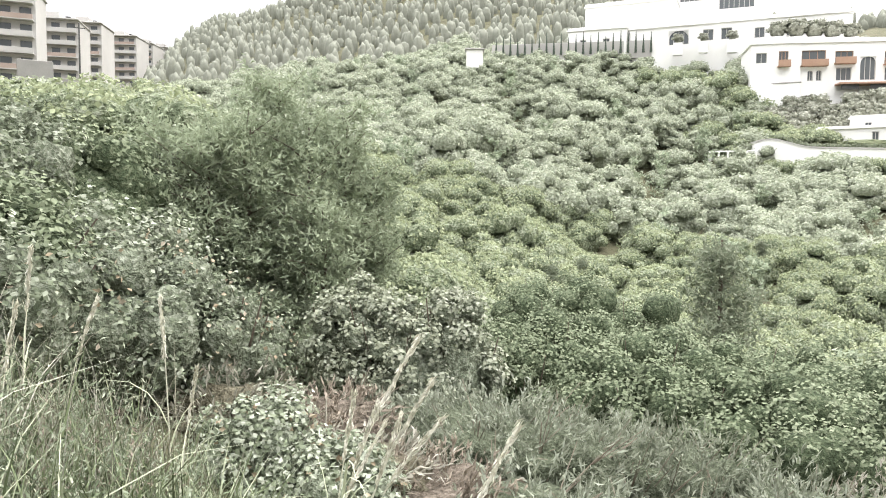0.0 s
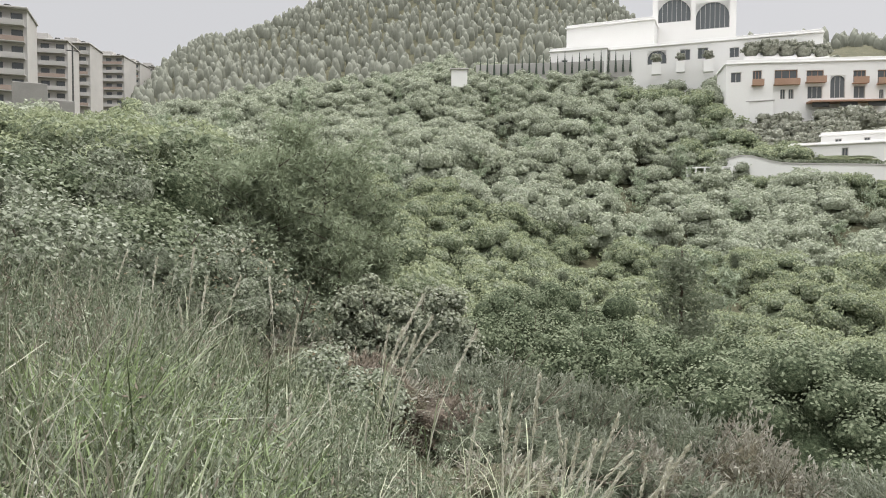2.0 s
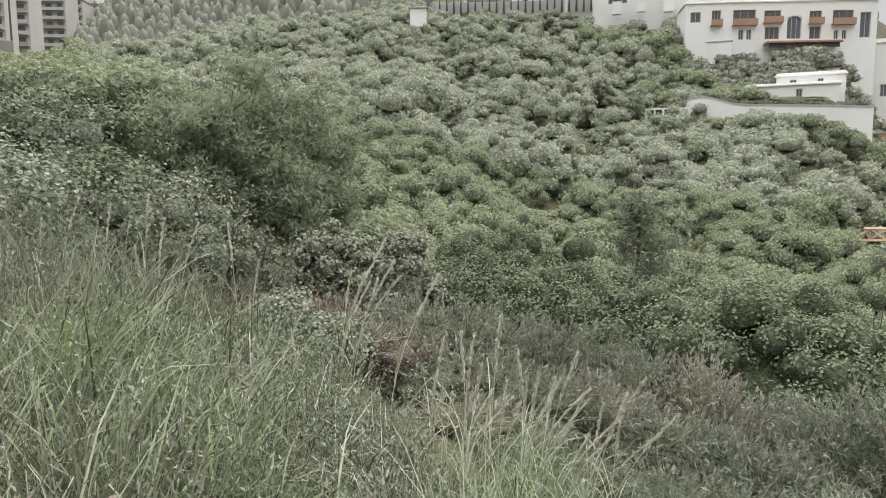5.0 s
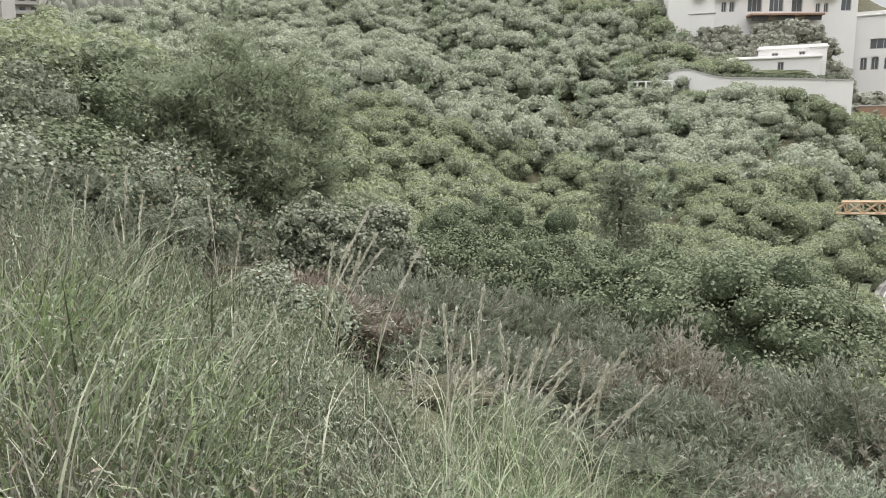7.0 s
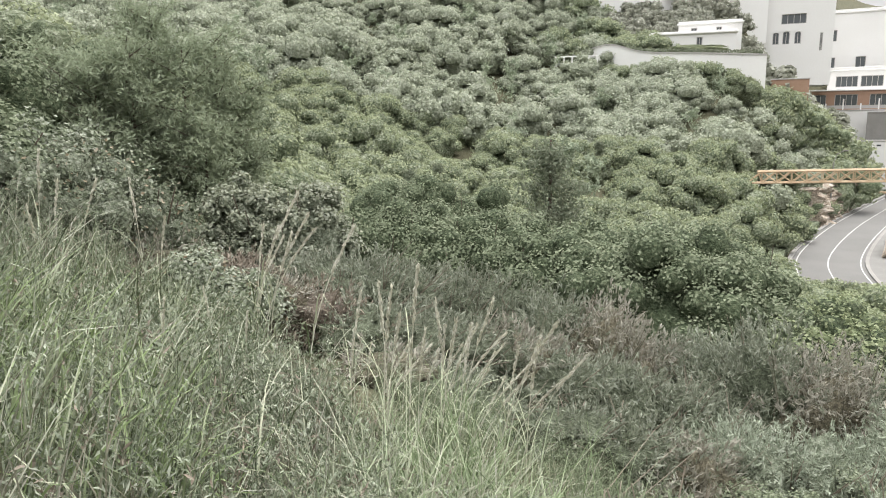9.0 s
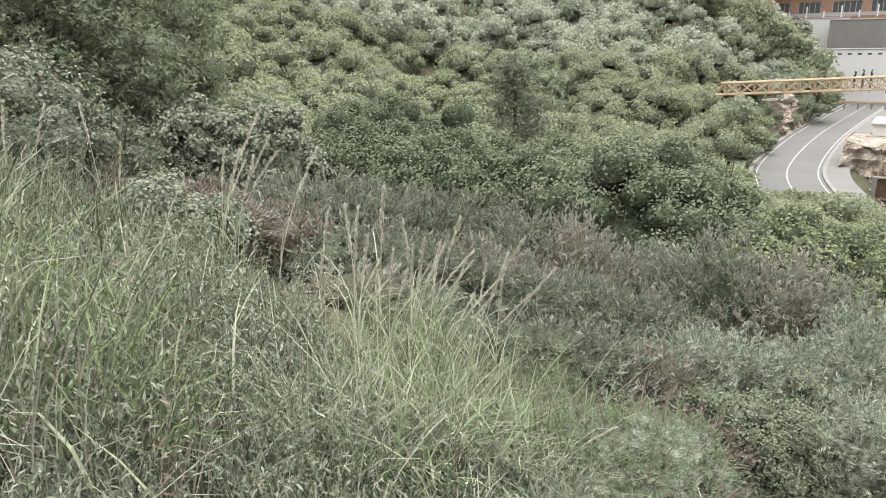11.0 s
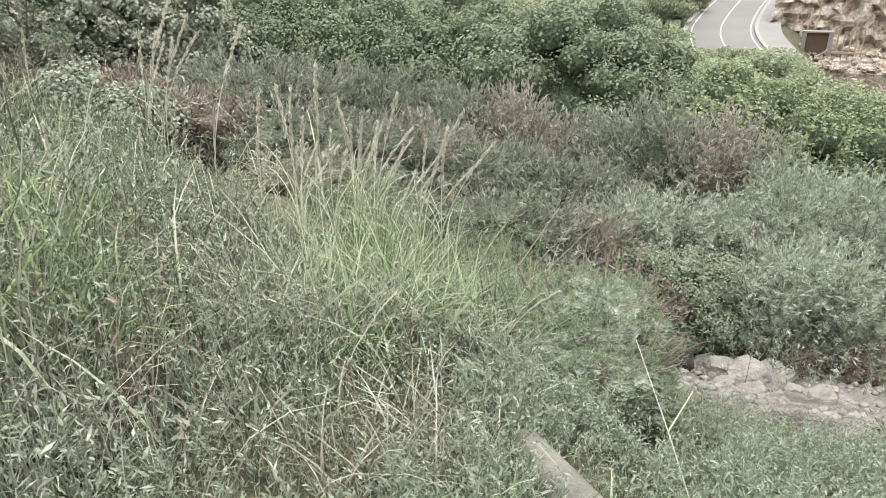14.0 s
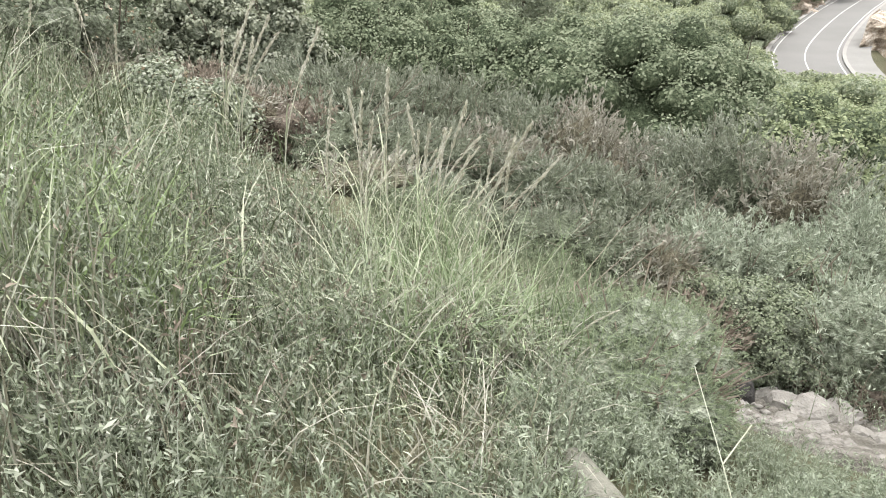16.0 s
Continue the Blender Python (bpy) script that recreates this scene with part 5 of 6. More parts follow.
for b, r, w, slope in ((-23.0, 7.6, 0.75, -0.8), (-17.6, 8.6, 0.8, -1.2), (-13.8, 8.8, 0.65, -3.4), (-7.0, 7.2, 0.5, -12.2), (-10.6, 7.6, 0.5, -10.0)):
    h = reach(b, r, slope)
    t = leafy_shrub(b, r, w, h, PALE, 0.045, 2400, "yellowing_shrub", "grey-green shrub with scattered yellow and rust leaves", 14, PALE_CORE, 1.5)
    p = unit(near.normal(size=(130, 3)) * (1, 1, 0.7) + (0, 0, 0.5)) * (w, w, h * 0.62) * near.uniform(0.8, 1.1, (130, 1)) + (0, 0, h * 0.35)
    v, q = cards(near, p, unit(near.normal(size=p.shape) + (0, 0, 0.5)), 0.05, 0.036)
    part("yellow_foliage", mesh_of("yellow_foliage", v, q, [RUST]), None, t, "yellowed leaves")
# the dark feathery bush
def feathery(b, r, w, h, mat, branches=170, per=95, label="dark green feathery bush with fine upright sprays"):
    t = thing("feathery_bush", Matrix.Translation(spot(b, r)), label, "shrub", "feathery bushes on the slope")
    rng = np.random.default_rng(int(near.integers(1e6)))
    wood_bm = bmesh.new()
    rod(wood_bm, (0, 0, -0.2), (0.05, 0, h * 0.8), 0.05, 0.012, 6)
    heap, twigs = sprays(rng, w, h, branches, per, 0.13, 0.03, 0.4)
    for p0, p1 in twigs[::3]:
        rod(wood_bm, p0, p1, 0.014, 0.004, 4)
    part("branch", wood_bm, BARK, t, "thin dark branches")
    part("foliage", heap.mesh("foliage", [mat, PINE_CORE]), None, t)


for b, r, w, h in ((-11.96, 13.8, 0.95, 6.1), (-10, 13.2, 1.05, 5.3), (-7.64, 13.6, 0.9, 5.7), (-5.68, 13.8, 0.75, 4.9), (-13.62, 13.0, 0.9, 4.6), (-8.82, 12.6, 0.9, 3.6)):
    feathery(b, r, w, h, FEATHER, 110, 80)
feathery(-16.07, 12.8, 1.0, 4.0, FEATHER, 110, 80, label="mid-green feathery bush with fine upright sprays")
feathery(-18.23, 13.6, 0.9, 4.3, FEATHER, 100, 80, label="mid-green feathery bush with fine upright sprays")
# broom and dry scrub on the slope, row by row downhill
for b, r, w, slope, kind in (
        (-7.5, 9.2, 0.6, -11.0, 2), (-3.5, 9.6, 0.7, -12.0, 0), (0.8, 9.4, 0.9, -11.2, 0), (4.6, 9.2, 0.85, -11.4, 0), (9.5, 10.0, 0.9, -12.4, 0), (13.8, 10.2, 0.9, -13.0, 0),
        (18.6, 9.8, 0.9, -14.2, 0), (22.8, 9.6, 0.9, -15.4, 3), (26.3, 9.6, 0.8, -17.0, 3), (31.2, 9.6, 1.0, -17.2, 0), (35.2, 9.4, 1.2, -16.2, 0), (39.4, 9.4, 1.1, -16.6, 3), (43.0, 9.6, 0.9, -18.4, 0),
        (44.6, 7.8, 0.8, -22.0, 1), (47.0, 8.4, 1.0, -20.4, 1), (51.5, 8.6, 1.1, -20.4, 1), (56.0, 8.8, 1.0, -21.0, 1),
        (-12.6, 8.2, 0.5, -9.4, 3), (-9.2, 8.0, 0.5, -11.4, 2), (-5.0, 7.6, 0.5, -12.8, 3), (-1.6, 7.6, 0.55, -13.6, 2), (2.6, 7.6, 0.75, -15.0, 0), (6.5, 7.6, 0.8, -16.4, 0), (10.8, 7.8, 0.8, -16.8, 0), (15.0, 8.0, 0.7, -17.4, 3),
        (18.5, 7.8, 0.7, -19.0, 0), (22.5, 7.8, 0.75, -19.6, 0), (26.8, 7.6, 0.7, -20.6, 0), (30.2, 7.8, 0.7, -21.4, 0),
        (30.5, 6.4, 0.5, -25.6, 3), (28.0, 6.0, 0.4, -28.4, 3), (8.8, 6.2, 0.5, -21.0, 0), (4.6, 6.4, 0.5, -19.4, 3), (35.0, 5.7, 0.35, -30.6, 2), (33.2, 5.6, 0.3, -30.4, 2), (45.5, 6.1, 0.34, -32.6, 2), (49.0, 6.2, 0.36, -32.2, 2), (52.5, 6.3, 0.36, -31.8, 2),
        (24.0, 3.3, 0.34, -32.6, 4), (27.4, 3.2, 0.4, -31.0, 4), (31.2, 3.2, 0.42, -30.8, 4), (33.4, 3.3, 0.3, -32.6, 4), (26.0, 2.85, 0.34, -36.0, 4), (30.0, 2.85, 0.36, -35.0, 4), (33.0, 2.9, 0.32, -35.6, 4), (35.2, 2.9, 0.24, -38.6, 4)):
    broom(b, r, w, reach(b, r, slope) / 0.95, kind)
for b, r, w, slope in ((33.0, 7.0, 0.6, -23.4), (36.5, 7.0, 0.65, -23.0), (40.2, 7.0, 0.6, -23.4), (43.0, 6.8, 0.5, -25.2), (38.4, 6.3, 0.5, -27.2), (34.5, 6.2, 0.45, -27.8), (42.0, 6.2, 0.5, -28.2), (46.0, 6.4, 0.55, -26.4), (50.0, 6.6, 0.6, -25.8),
                       (20.5, 6.4, 0.5, -24.0), (24.0, 6.4, 0.55, -24.2), (17.0, 6.2, 0.5, -24.2), (13.5, 6.0, 0.45, -23.4), (27.5, 6.4, 0.5, -25.4)):
    if b < 30 or r >= 7.0 or b > 45:
        broom(b, r, w, reach(b, r, slope) / 0.95, 0 if b < 30 else 1)
    else:
        leafy_shrub(b, r, w, reach(b, r, slope) / 0.9, FRESH, 0.027, 5200, "small_leafy_shrub", "small green leafy shrub between the broom bushes", 30, PALE_CORE, 1.6)


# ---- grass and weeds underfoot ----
def sight_edge(b):
    """How far the grass is let reach, by bearing, to fit its outline in the camera's view."""
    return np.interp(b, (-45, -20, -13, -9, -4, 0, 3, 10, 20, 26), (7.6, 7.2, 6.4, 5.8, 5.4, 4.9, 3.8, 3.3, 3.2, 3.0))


def sight_height(p):
    """How the growth is scaled along the bank, to fit its outline in the camera's view."""
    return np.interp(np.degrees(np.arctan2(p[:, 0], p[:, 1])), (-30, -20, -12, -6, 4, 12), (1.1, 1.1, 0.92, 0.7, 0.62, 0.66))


def patch_points(rng, n, r0, r1, b0, b1, bank=False):
    r, b = np.sqrt(rng.uniform(r0 ** 2, r1 ** 2, 3 * n)), np.radians(rng.uniform(b0, b1, 3 * n))
    x, y = r * np.sin(b), r * np.cos(b)
    kind = rng.uniform(0, 90)
    lush = np.array([noise.noise(Vector((px * 1.3, py * 1.3, kind))) + 0.5 * noise.noise(Vector((px * 3.7, py * 3.7, kind + 9))) for px, py in zip(x, y)]) + rng.normal(0, 0.34, 3 * n)
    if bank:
        lush = lush - 9 * (r > sight_edge(np.degrees(b)))
    best = np.argsort(-lush)[:n]
    x, y = x[best], y[best]
    clear = (np.abs(x - 0.86) < 0.09) & (y > 1.2) & (y < 1.8)
    x = np.where(clear, x - 0.5, x)
    return np.stack([x, y, land(x, y)], -1)


def grass(name, n, r0, r1, b0, b1, long, wide, mat, seed, label, lean=0.5, clump=0.0):
    rng = np.random.default_rng(seed)
    bank = b0 < 0
    if clump:
        c = patch_points(rng, max(1, n // 90), r0, r1, b0, b1, bank)
        p = c[rng.integers(len(c), size=n)] + rng.normal(0, clump, (n, 3)) * (1, 1, 0)
        p[:, 2] = land(p[:, 0], p[:, 1])
    else:
        p = patch_points(rng, n, r0, r1, b0, b1, bank)
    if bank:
        long = long * sight_height(p)
    d = rng.normal(size=(n, 3)) * (1, 1, 0)
    v, q = ribbons(rng, p - (0, 0, 0.03), unit(d) * rng.uniform(0.1, lean, (n, 1)), long * rng.uniform(0.5, 1.25, n), wide * rng.uniform(0.6, 1.4, n), rng.uniform(0.05, 0.6, n), 4)
    ob = new(name, mesh_of(name, v, q, [mat]))
    return tagged(ob, label, "grass", kind="stuff")


grass("tall_grass", 2600, 2.0, 7.2, -45, -2, 0.9, 0.0075, STRAW, 21, "tall dry straw-coloured grass on the bank", 0.45, 0.2)
grass("meadow_grass", 4400, 1.7, 6.8, -45, -2, 0.75, 0.014, GRASS, 22, "green meadow grass on the bank", 0.6, 0.2)
grass("short_grass", 2800, 1.5, 3.9, -4, 24, 0.42, 0.010, GRASS, 26, "short green grass at the edge of the bank", 0.7, 0.18)
grass("bright_grass", 2600, 2.4, 4.3, -30, -13, 0.6, 0.02, BRIGHT, 23, "fresh bright green broad grass", 0.8, 0.15)
grass("green_tuft_grass", 1400, 2.5, 3.35, 4.0, 21, 0.42, 0.013, TUFT, 24, "bright yellow-green grass tuft", 1.15, 0.16)
grass("tuft_straw", 800, 2.5, 3.4, 1.0, 21, 0.45, 0.007, STRAW, 27, "dry straw-coloured blades in the grass tuft", 1.0, 0.14)
grass("tuft_blades", 340, 2.45, 3.4, 5.0, 22, 0.72, 0.0085, TUFT, 31, "long arching green blades rising from the grass tuft", 0.75, 0.2)
grass("dry_tuft_blades", 200, 2.45, 3.4, 3.0, 22, 0.8, 0.0065, PALE_BLADE, 33, "long pale blades bent over the grass tuft", 0.8, 0.2)
grass("straw_litter", 2600, 1.6, 4.0, -45, 24, 0.5, 0.008, STRAW, 25, "bent dry straw among the weeds", 1.1)

grass("arching_blades", 520, 1.9, 5.6, -42, 8, 0.85, 0.013, PALE_BLADE, 29, "pale arching grass blades over the weeds", 1.0)
grass("rough_grass", 5200, 1.6, 16, 62, 310, 0.4, 0.02, GRASS, 28, "rough grass covering the hillside", 0.7, 0.25)


def weeds(name, n, r0, r1, b0, b1, tall, leaf, mat, seed, label, per=9):
    """Low leafy weeds: short stems with narrow leaves up each one."""
    rng = np.random.default_rng(seed)
    bank = b0 < 0 and r1 < 8
    base = patch_points(rng, n, r0, r1, b0, b1, bank)
    lean = unit(rng.normal(size=(n, 3)) * (1, 1, 0)) * rng.uniform(0.05, 0.5, (n, 1))
    h = tall * rng.uniform(0.4, 1.2, n) * (sight_height(base) if bank else 1.0)
    heap = Heap()
    v, q = ribbons(rng, base, lean, h, 0.006, rng.uniform(0, 0.2, n), 3)
    heap.add(v, q, 0)
    leaf *= 0.74
    u = rng.uniform(0.2, 1.0, (n, per, 1))
    p = base[:, None] + (lean[:, None] * (u * (0.35 + 0.65 * u)) + np.array((0, 0, 1.0)) * u) * h[:, None, None]
    d = unit(rng.normal(size=(n, per, 3)) * (1, 1, 0.4))
    p = (p + d * leaf * 0.5).reshape(-1, 3)
    v, q = cards(rng, p, unit(rng.normal(size=p.shape) + (0, 0, 0.9)), leaf * rng.uniform(0.6, 1.4, len(p)), leaf * 0.24 * rng.uniform(0.7, 1.3, len(p)), way=d.reshape(-1, 3) * (1, 1, 0.4) + (0, 0, 0.75) + rng.normal(0, 0.3, p.shape))
    heap.add(v, q, 0)
    ob = new(name, heap.mesh(name, [mat]))
    return tagged(ob, label, "weeds", kind="stuff")


weeds("grey_weeds", 2900, 1.5, 4.6, -45, 18, 0.5, 0.05, PALE, 31, "grey-green leafy weeds among the grass")
weeds("green_weeds", 2400, 1.6, 6.5, -45, 30, 0.5, 0.05, WEED, 32, "green leafy weeds among the grass")
weeds("sage_weeds", 4000, 1.25, 3.7, 17, 66, 0.23, 0.042, SAGE, 33, "pale sage-green weeds on the lower bank", 11)
weeds("near_weeds", 1700, 1.1, 2.4, -40, 50, 0.3, 0.045, SAGE, 45, "pale green weeds close to the path", 11)
weeds("ground_cover", 3400, 1.1, 4.0, -40, 58, 0.16, 0.035, WEED, 41, "low green ground cover over the soil", 10)
weeds("pale_undergrowth", 1500, 5.6, 8.6, 26, 56, 0.65, 0.05, SAGE, 42, "pale grey-green undergrowth between the bushes", 12)
weeds("lower_bank_weeds", 600, 3.0, 5.2, 57, 68, 0.34, 0.045, WEED, 43, "green weeds on the lower bank", 12)
weeds("rock_edge_weeds", 700, 6.1, 8.0, 36, 64, 0.3, 0.05, WEED, 36, "low green weeds behind the rocks")
weeds("broadleaf_weeds", 900, 2.2, 6.5, -44, 4, 0.6, 0.06, WEED, 37, "broad-leaved weeds between the grass clumps", 11)
weeds("pale_bank_weeds", 1300, 2.2, 7.0, -44, 8, 0.7, 0.05, SAGE, 38, "pale grey-green weeds on the bank", 12)
weeds("dead_weeds", 900, 1.8, 6.5, -44, 14, 0.55, 0.06, DRY, 39, "dead brown weeds among the grass", 9)
weeds("bank_weeds", 1600, 2.4, 7.2, -44, 3, 0.8, 0.05, WEED, 35, "tall light green leafy weeds on the bank", 12)
weeds("edge_undergrowth", 1500, 3.6, 6.4, 4, 34, 0.4, 0.045, OAK_NEAR, 44, "green undergrowth at the foot of the scrub", 11)
weeds("scrub_undergrowth", 1800, 5.0, 11.0, -42, 55, 0.5, 0.07, WEED, 34, "low green undergrowth between the bushes")


# ---- tall seeding grass stalks ----
def seed_stalk(seed, tall, bow):
    """One stalk: a bowed stem, a drooping seed plume and two narrow leaves."""
    rng = np.random.default_rng(seed)
    bend = lambda u: np.array((bow * tall * u * u, 0.02 * math.sin(seed + 3 * u) * tall, tall * (u - 0.10 * abs(bow) * u ** 3)))
    bm = bmesh.new()
    for k in range(7):
        rod(bm, bend(k / 7), bend((k + 1) / 7), 0.0055 - 0.0005 * k, 0.005 - 0.0005 * k, 5)
    heap = Heap()
    n = 84
    u = rng.uniform(0.74, 1.02, n)
    p = np.array([bend(x) for x in u])
    along = unit(np.array([bend(x + 0.05) for x in u]) - p)
    way = unit(along + rng.normal(0, 0.16, (n, 3)))
    v, q = cards(rng, p + rng.normal(0, 0.0055, (n, 3)), unit(np.cross(way, rng.normal(size=(n, 3)))), 0.055, 0.0105, way=way)
    heap.add(v, q, 0)
    leaf = Heap()
    k = 6
    base = np.array([bend(x) for x in (0.05, 0.1, 0.15, 0.25, 0.35, 0.45)])
    leaf.add(*ribbons(rng, base, unit(rng.normal(size=(k, 3)) * (1, 1, 0)) * 0.8, rng.uniform(0.4, 0.75, k), 0.012, 0.5, 5))
    return bm, heap.mesh("seed_head", [HEAD]), leaf.mesh("leaf", [GRASS])


BOWS = (0.06, 0.2, 0.4, 0.55, -0.06, 0.1, 0.46, 0.3)
STALKS = []
for k in range(8):
    bm, head, blade = seed_stalk(k, 1.25, BOWS[k])
    me = bpy.data.meshes.new("stem")
    bm.to_mesh(me)
    bm.free()
    me.materials.append(HEAD)
    STALKS.append((me, head, blade))


def stalk(b, r, size, kind, turn=0.0):
    t = thing("seeding_grass_stalk", Matrix.Translation(spot(b, r)) @ pose(0, 0, 0, 0, 0, -b + turn) @ Matrix.Scale(size, 4),
              "tall straw-coloured grass stalk with a feathery seed head", "grass stalk", "seeding grass stalks on the bank")
    for nm, me in zip(("stem", "seed_head", "leaf"), STALKS[kind]):
        part(nm, me, None, t)


def stalk_to(b, r, slope, kind, turn=0.0):
    """A stalk whose tip lies on a line of sight of that bearing and slope."""
    bow = BOWS[kind]
    size = reach(b, r, slope) / (1.25 * (1 - 0.1 * abs(bow)))
    stalk(b - math.degrees(1.25 * size * bow / r), r, size, kind, turn)


# the clump at the edge of the bank: upright to its left, bowed over to its right
for b, slope, kind in ((2.2, -16.5, 0), (7.7, -13.5, 0), (6.1, -16.3, 5), (9.2, -16.0, 4), (12.3, -17.0, 5), (14.2, -17.4, 1), (19.3, -19.1, 7), (22.0, -20.6, 2), (4.2, -14.2, 4), (5.5, -15.3, 0), (2.9, -15.7, 5), (10.0, -16.9, 0),
                       (10.9, -16.2, 5), (12.1, -17.6, 1), (18.1, -19.8, 1), (16.2, -19.0, 5), (13.2, -18.6, 7), (8.3, -17.4, 0), (15.0, -20.0, 2), (20.6, -22.4, 6), (3.6, -18.0, 0), (7.0, -18.6, 5), (11.4, -19.4, 7), (17.2, -21.6, 2), (9.6, -18.8, 1)):
    stalk_to(b, 3.9 + 0.35 * math.sin(9 * b), slope + 0.9 * math.sin(5 * b), kind, 30 * math.sin(13 * b))
# farther clumps on the bank
for b, r, slope, kind in ((-3.5, 5.6, -9.9, 1), (-1.2, 5.6, -9.7, 7), (-2.4, 5.5, -10.6, 1), (-4.6, 5.7, -9.2, 5), (-1.6, 5.6, -8.4, 7), (-3.0, 5.4, -11.4, 7), (-0.6, 5.4, -11.0, 2), (2.8, 5.0, -10.3, 7),
                          (-14.3, 6.4, -4.2, 4), (-19.9, 6.6, -2.5, 0), (-18.1, 4.4, -11.6, 0), (-22.4, 6.2, -3.4, 5), (-24.5, 6.0, -3.0, 1), (-27.0, 5.6, -3.6, 0), (-16.4, 6.2, -4.6, 1), (-21.0, 5.4, -5.6, 4), (-29.0, 5.0, -5.0, 5), (-25.6, 5.0, -6.4, 0), (-12.0, 6.0, -8.0, 5), (-18.8, 5.8, -4.8, 5),
                          (-9.6, 4.4, -13.0, 4), (-6.4, 4.0, -15.4, 0), (-12.6, 3.6, -14.0, 0), (27.9, 2.7, -33.2, 3), (25.4, 2.7, -36.2, 2)):
    stalk_to(b, r, slope, kind, 10.0 * ((int(b * 7) % 5) - 2))
for k in range(12):
    stalk_to(float(near.uniform(2, 19)), float(near.uniform(3.5, 4.1)), float(near.uniform(-23, -19)), int(near.integers(8)), float(near.uniform(-40, 40)))

# ---- stones and litter at the foot of the bank ----
def stone(b, r, size, seed, mat=ROCK, label="pale rough limestone rock half buried in soil", flat=0.8, name="rock"):
    rng = np.random.default_rng(seed)
    v = stones_to(rng, BALL3[0], 0.05) * (size, size * rng.uniform(0.7, 1.0), size * flat)
    ob = new(name, mesh_of(name, v, BALL3[1], [mat]))
    ob.matrix_world = Matrix.Translation(spot(b, r) + Vector((0, 0, size * flat * 0.35))) @ pose(0, 0, 0, 0, 0, rng.uniform(0, 360))
    tagged(ob, label, "rock", "stones on the bare patch")


def gravel_patch():
    """Pale stony ground round the rocks, feathering into the soil."""
    rng = np.random.default_rng(3)
    heap = Heap()
    n, m = 26, 12
    g = np.zeros((m + 1, n + 1, 3))
    for i in range(m + 1):
        for k in range(n + 1):
            b, u = radians(38.5 + 19 * k / n), i / m
            edge = 0.35 * noise.noise(Vector((b * 9, 0, u * 2)))
            r = 4.0 + 2.1 * u + edge
            x, y = r * math.sin(b), r * math.cos(b)
            g[i, k] = (x, y, float(land(x, y)) + 0.035 * math.sin(math.pi * u) * math.sin(math.pi * k / n) + 0.045 - 0.09 * (i in (0, m) or k in (0, n)) + rng.normal(0, 0.012))
    q = [(i * (n + 1) + k, i * (n + 1) + k + 1, (i + 1) * (n + 1) + k + 1, (i + 1) * (n + 1) + k) for i in range(m) for k in range(n)]
    heap.add(g, q, 0)
    for _ in range(300):
        b, r, s = radians(rng.uniform(38.5, 57)), rng.uniform(4.3, 6.1), rng.uniform(0.015, 0.07)
        x, y = r * math.sin(b), r * math.cos(b)
        heap.add(stones_to(rng, BALL1[0], 0.1) * (s, s * 0.8, s * 0.6) + (x, y, float(land(x, y)) + 0.06), BALL1[1], 1 if s > 0.035 else 0)
    tagged(new("gravel_patch", heap.mesh("gravel_patch", [GRAVEL, ROCK])), "bare pale gravel and broken stone", "gravel", kind="stuff")


gravel_patch()
for k, (b, r, s) in enumerate(((41.75, 5.65, 0.16), (43.32, 5.5, 0.19), (41.06, 5.75, 0.1), (45.08, 5.4, 0.22), (47.04, 5.6, 0.24), (42.34, 6.0, 0.12), (44.1, 6.0, 0.15), (49.49, 5.3, 0.13), (51.45, 5.3, 0.17), (46.06, 5.0, 0.18),
                                (43.71, 5.1, 0.12), (48.41, 5.9, 0.13), (40.18, 5.3, 0.08), (45.67, 6.1, 0.12))):
    stone(b, r, s, 100 + k)
stone(38.9, 5.3, 0.2, 130, CHAR, "charred black stump in the scrub", 1.1, "charred_stump")

stone(51.84, 5.6, 0.10, 140, RUST, "small stone covered with yellow-green lichen", 0.7, "lichen_stone")


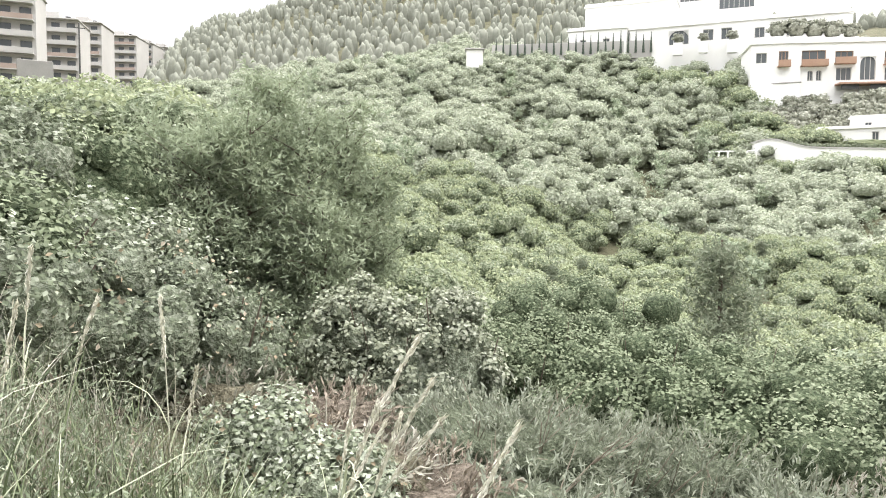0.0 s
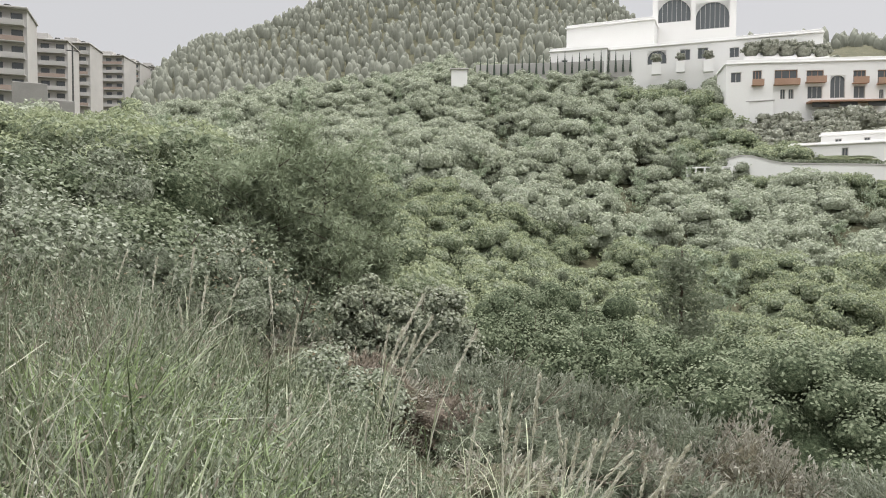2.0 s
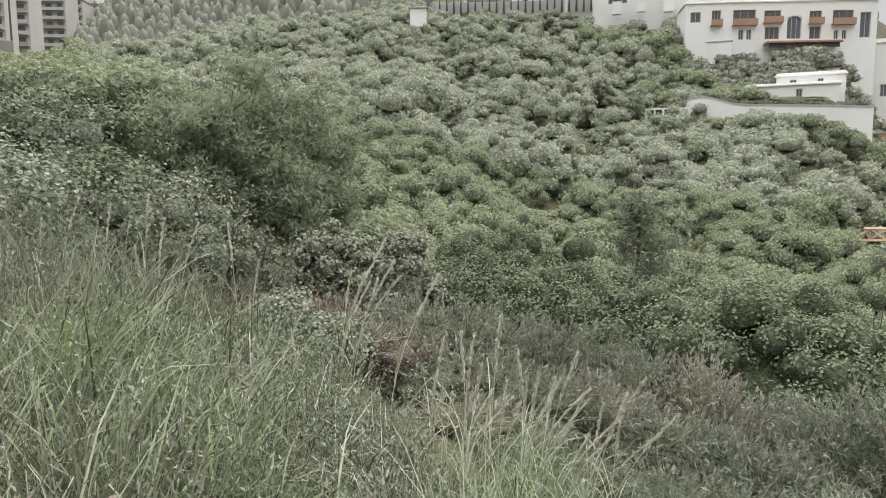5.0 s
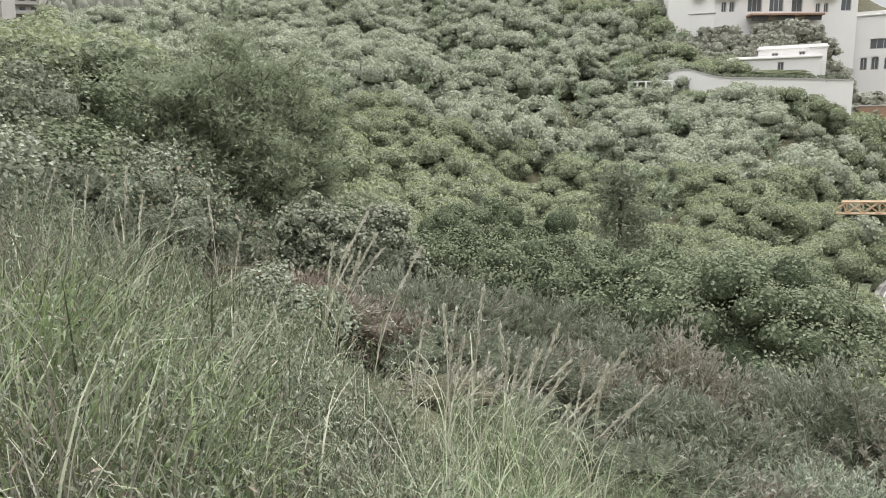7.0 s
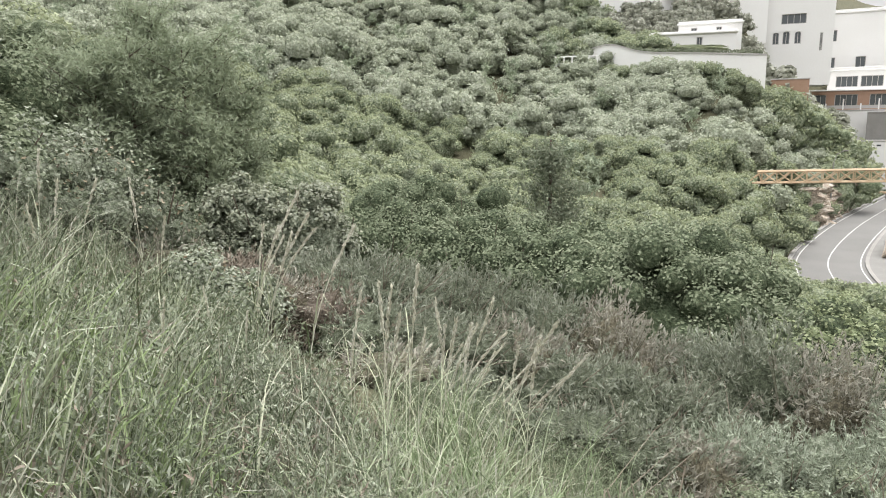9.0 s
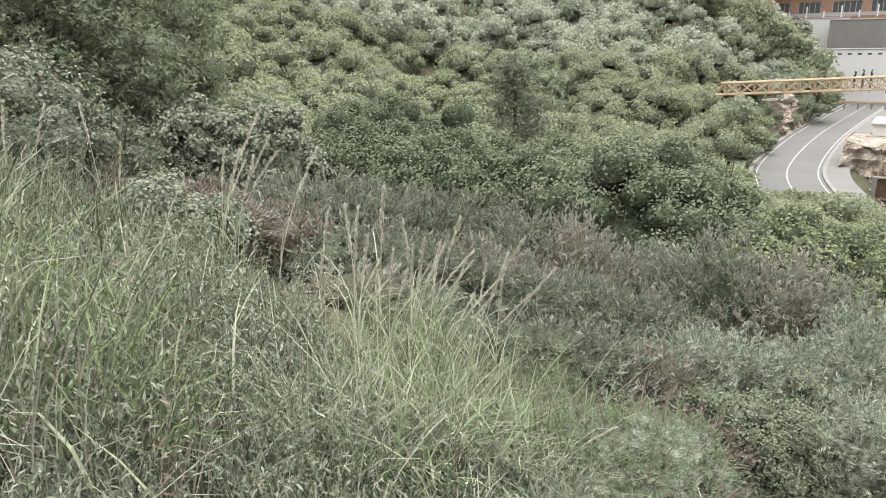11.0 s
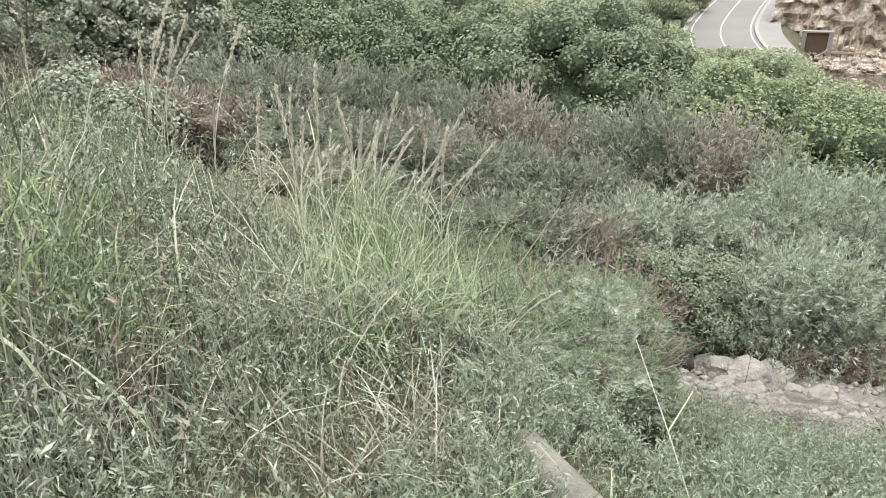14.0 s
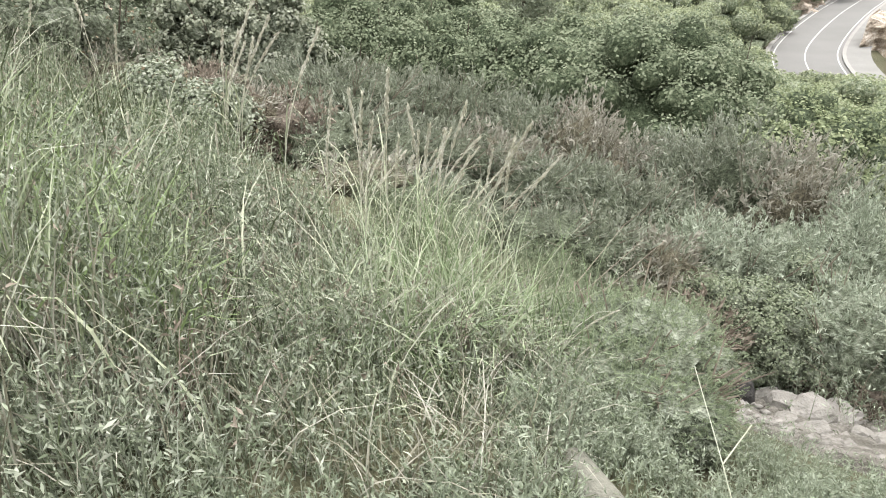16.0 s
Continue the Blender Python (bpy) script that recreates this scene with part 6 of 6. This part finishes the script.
def sticks(name, lines, mat, label, category):
    """A few bent dry stems."""
    t = thing(name, Matrix.Translation(Vector(lines[0][0])), label, category)
    o = Vector(lines[0][0])
    for line in lines:
        bm = bmesh.new()
        n = len(line) - 1
        for k in range(n):
            r = 0.0032 * (1 - 0.6 * k / max(n, 1))
            rod(bm, Vector(line[k]) - o, Vector(line[k + 1]) - o, r, r * 0.75, 6)
        part("stem", bm, mat, t)


sticks("dry_cane", [[(0.9, 2.8, -0.5), (1.45, 3.2, -0.4), (2.05, 3.62, -0.33)], [(0.92, 2.83, -0.5), (1.55, 3.15, -0.38), (2.12, 3.5, -0.3)], [(0.95, 2.78, -0.5), (1.4, 3.22, -0.37), (1.95, 3.72, -0.27)]],
       DRY, "long pale dry canes leaning over the bank", "cane")
sticks("dead_stalk", [[(1.36, 1.42, -0.55), (1.42, 1.75, -0.33), (1.48, 2.1, -0.13)], [(1.42, 1.75, -0.33), (1.6, 1.85, -0.26)]], PALE_BLADE, "pale dead thistle stalk", "stalk")
sticks("bare_twig", [[(4.1, 3.7, -2.45), (4.0, 3.8, -2.0), (3.8, 4.0, -1.85)], [(4.1, 3.7, -2.45), (4.25, 3.75, -1.95), (4.3, 3.7, -1.7)], [(4.1, 3.7, -2.4), (4.5, 3.5, -2.0), (4.8, 3.3, -1.85)]], DRY, "bare grey twigs beside the rocks", "twig")
pipe = thing("concrete_pipe", Matrix.Translation((0.87, 1.5, float(land(0.87, 1.5)) + 0.05)) @ pose(0, 0, 0, -4, 0, 8), "pale weathered concrete pipe lying in the weeds", "pipe")
bm = bmesh.new()
for k in range(20):
    a0, a1 = 2 * math.pi * k / 20, 2 * math.pi * (k + 1) / 20
    ring = [bm.verts.new((math.cos(a) * rr, yy, math.sin(a) * rr)) for a in (a0, a1) for rr in (0.06, 0.082) for yy in (-0.36, 0.34)]
    for f in ((0, 1, 5, 4), (2, 6, 7, 3), (0, 4, 6, 2), (1, 3, 7, 5)):
        bm.faces.new([ring[i] for i in f])
bmesh.ops.remove_doubles(bm, verts=bm.verts[:], dist=0.0005)
part("barrel", bm, PIPE, pipe)
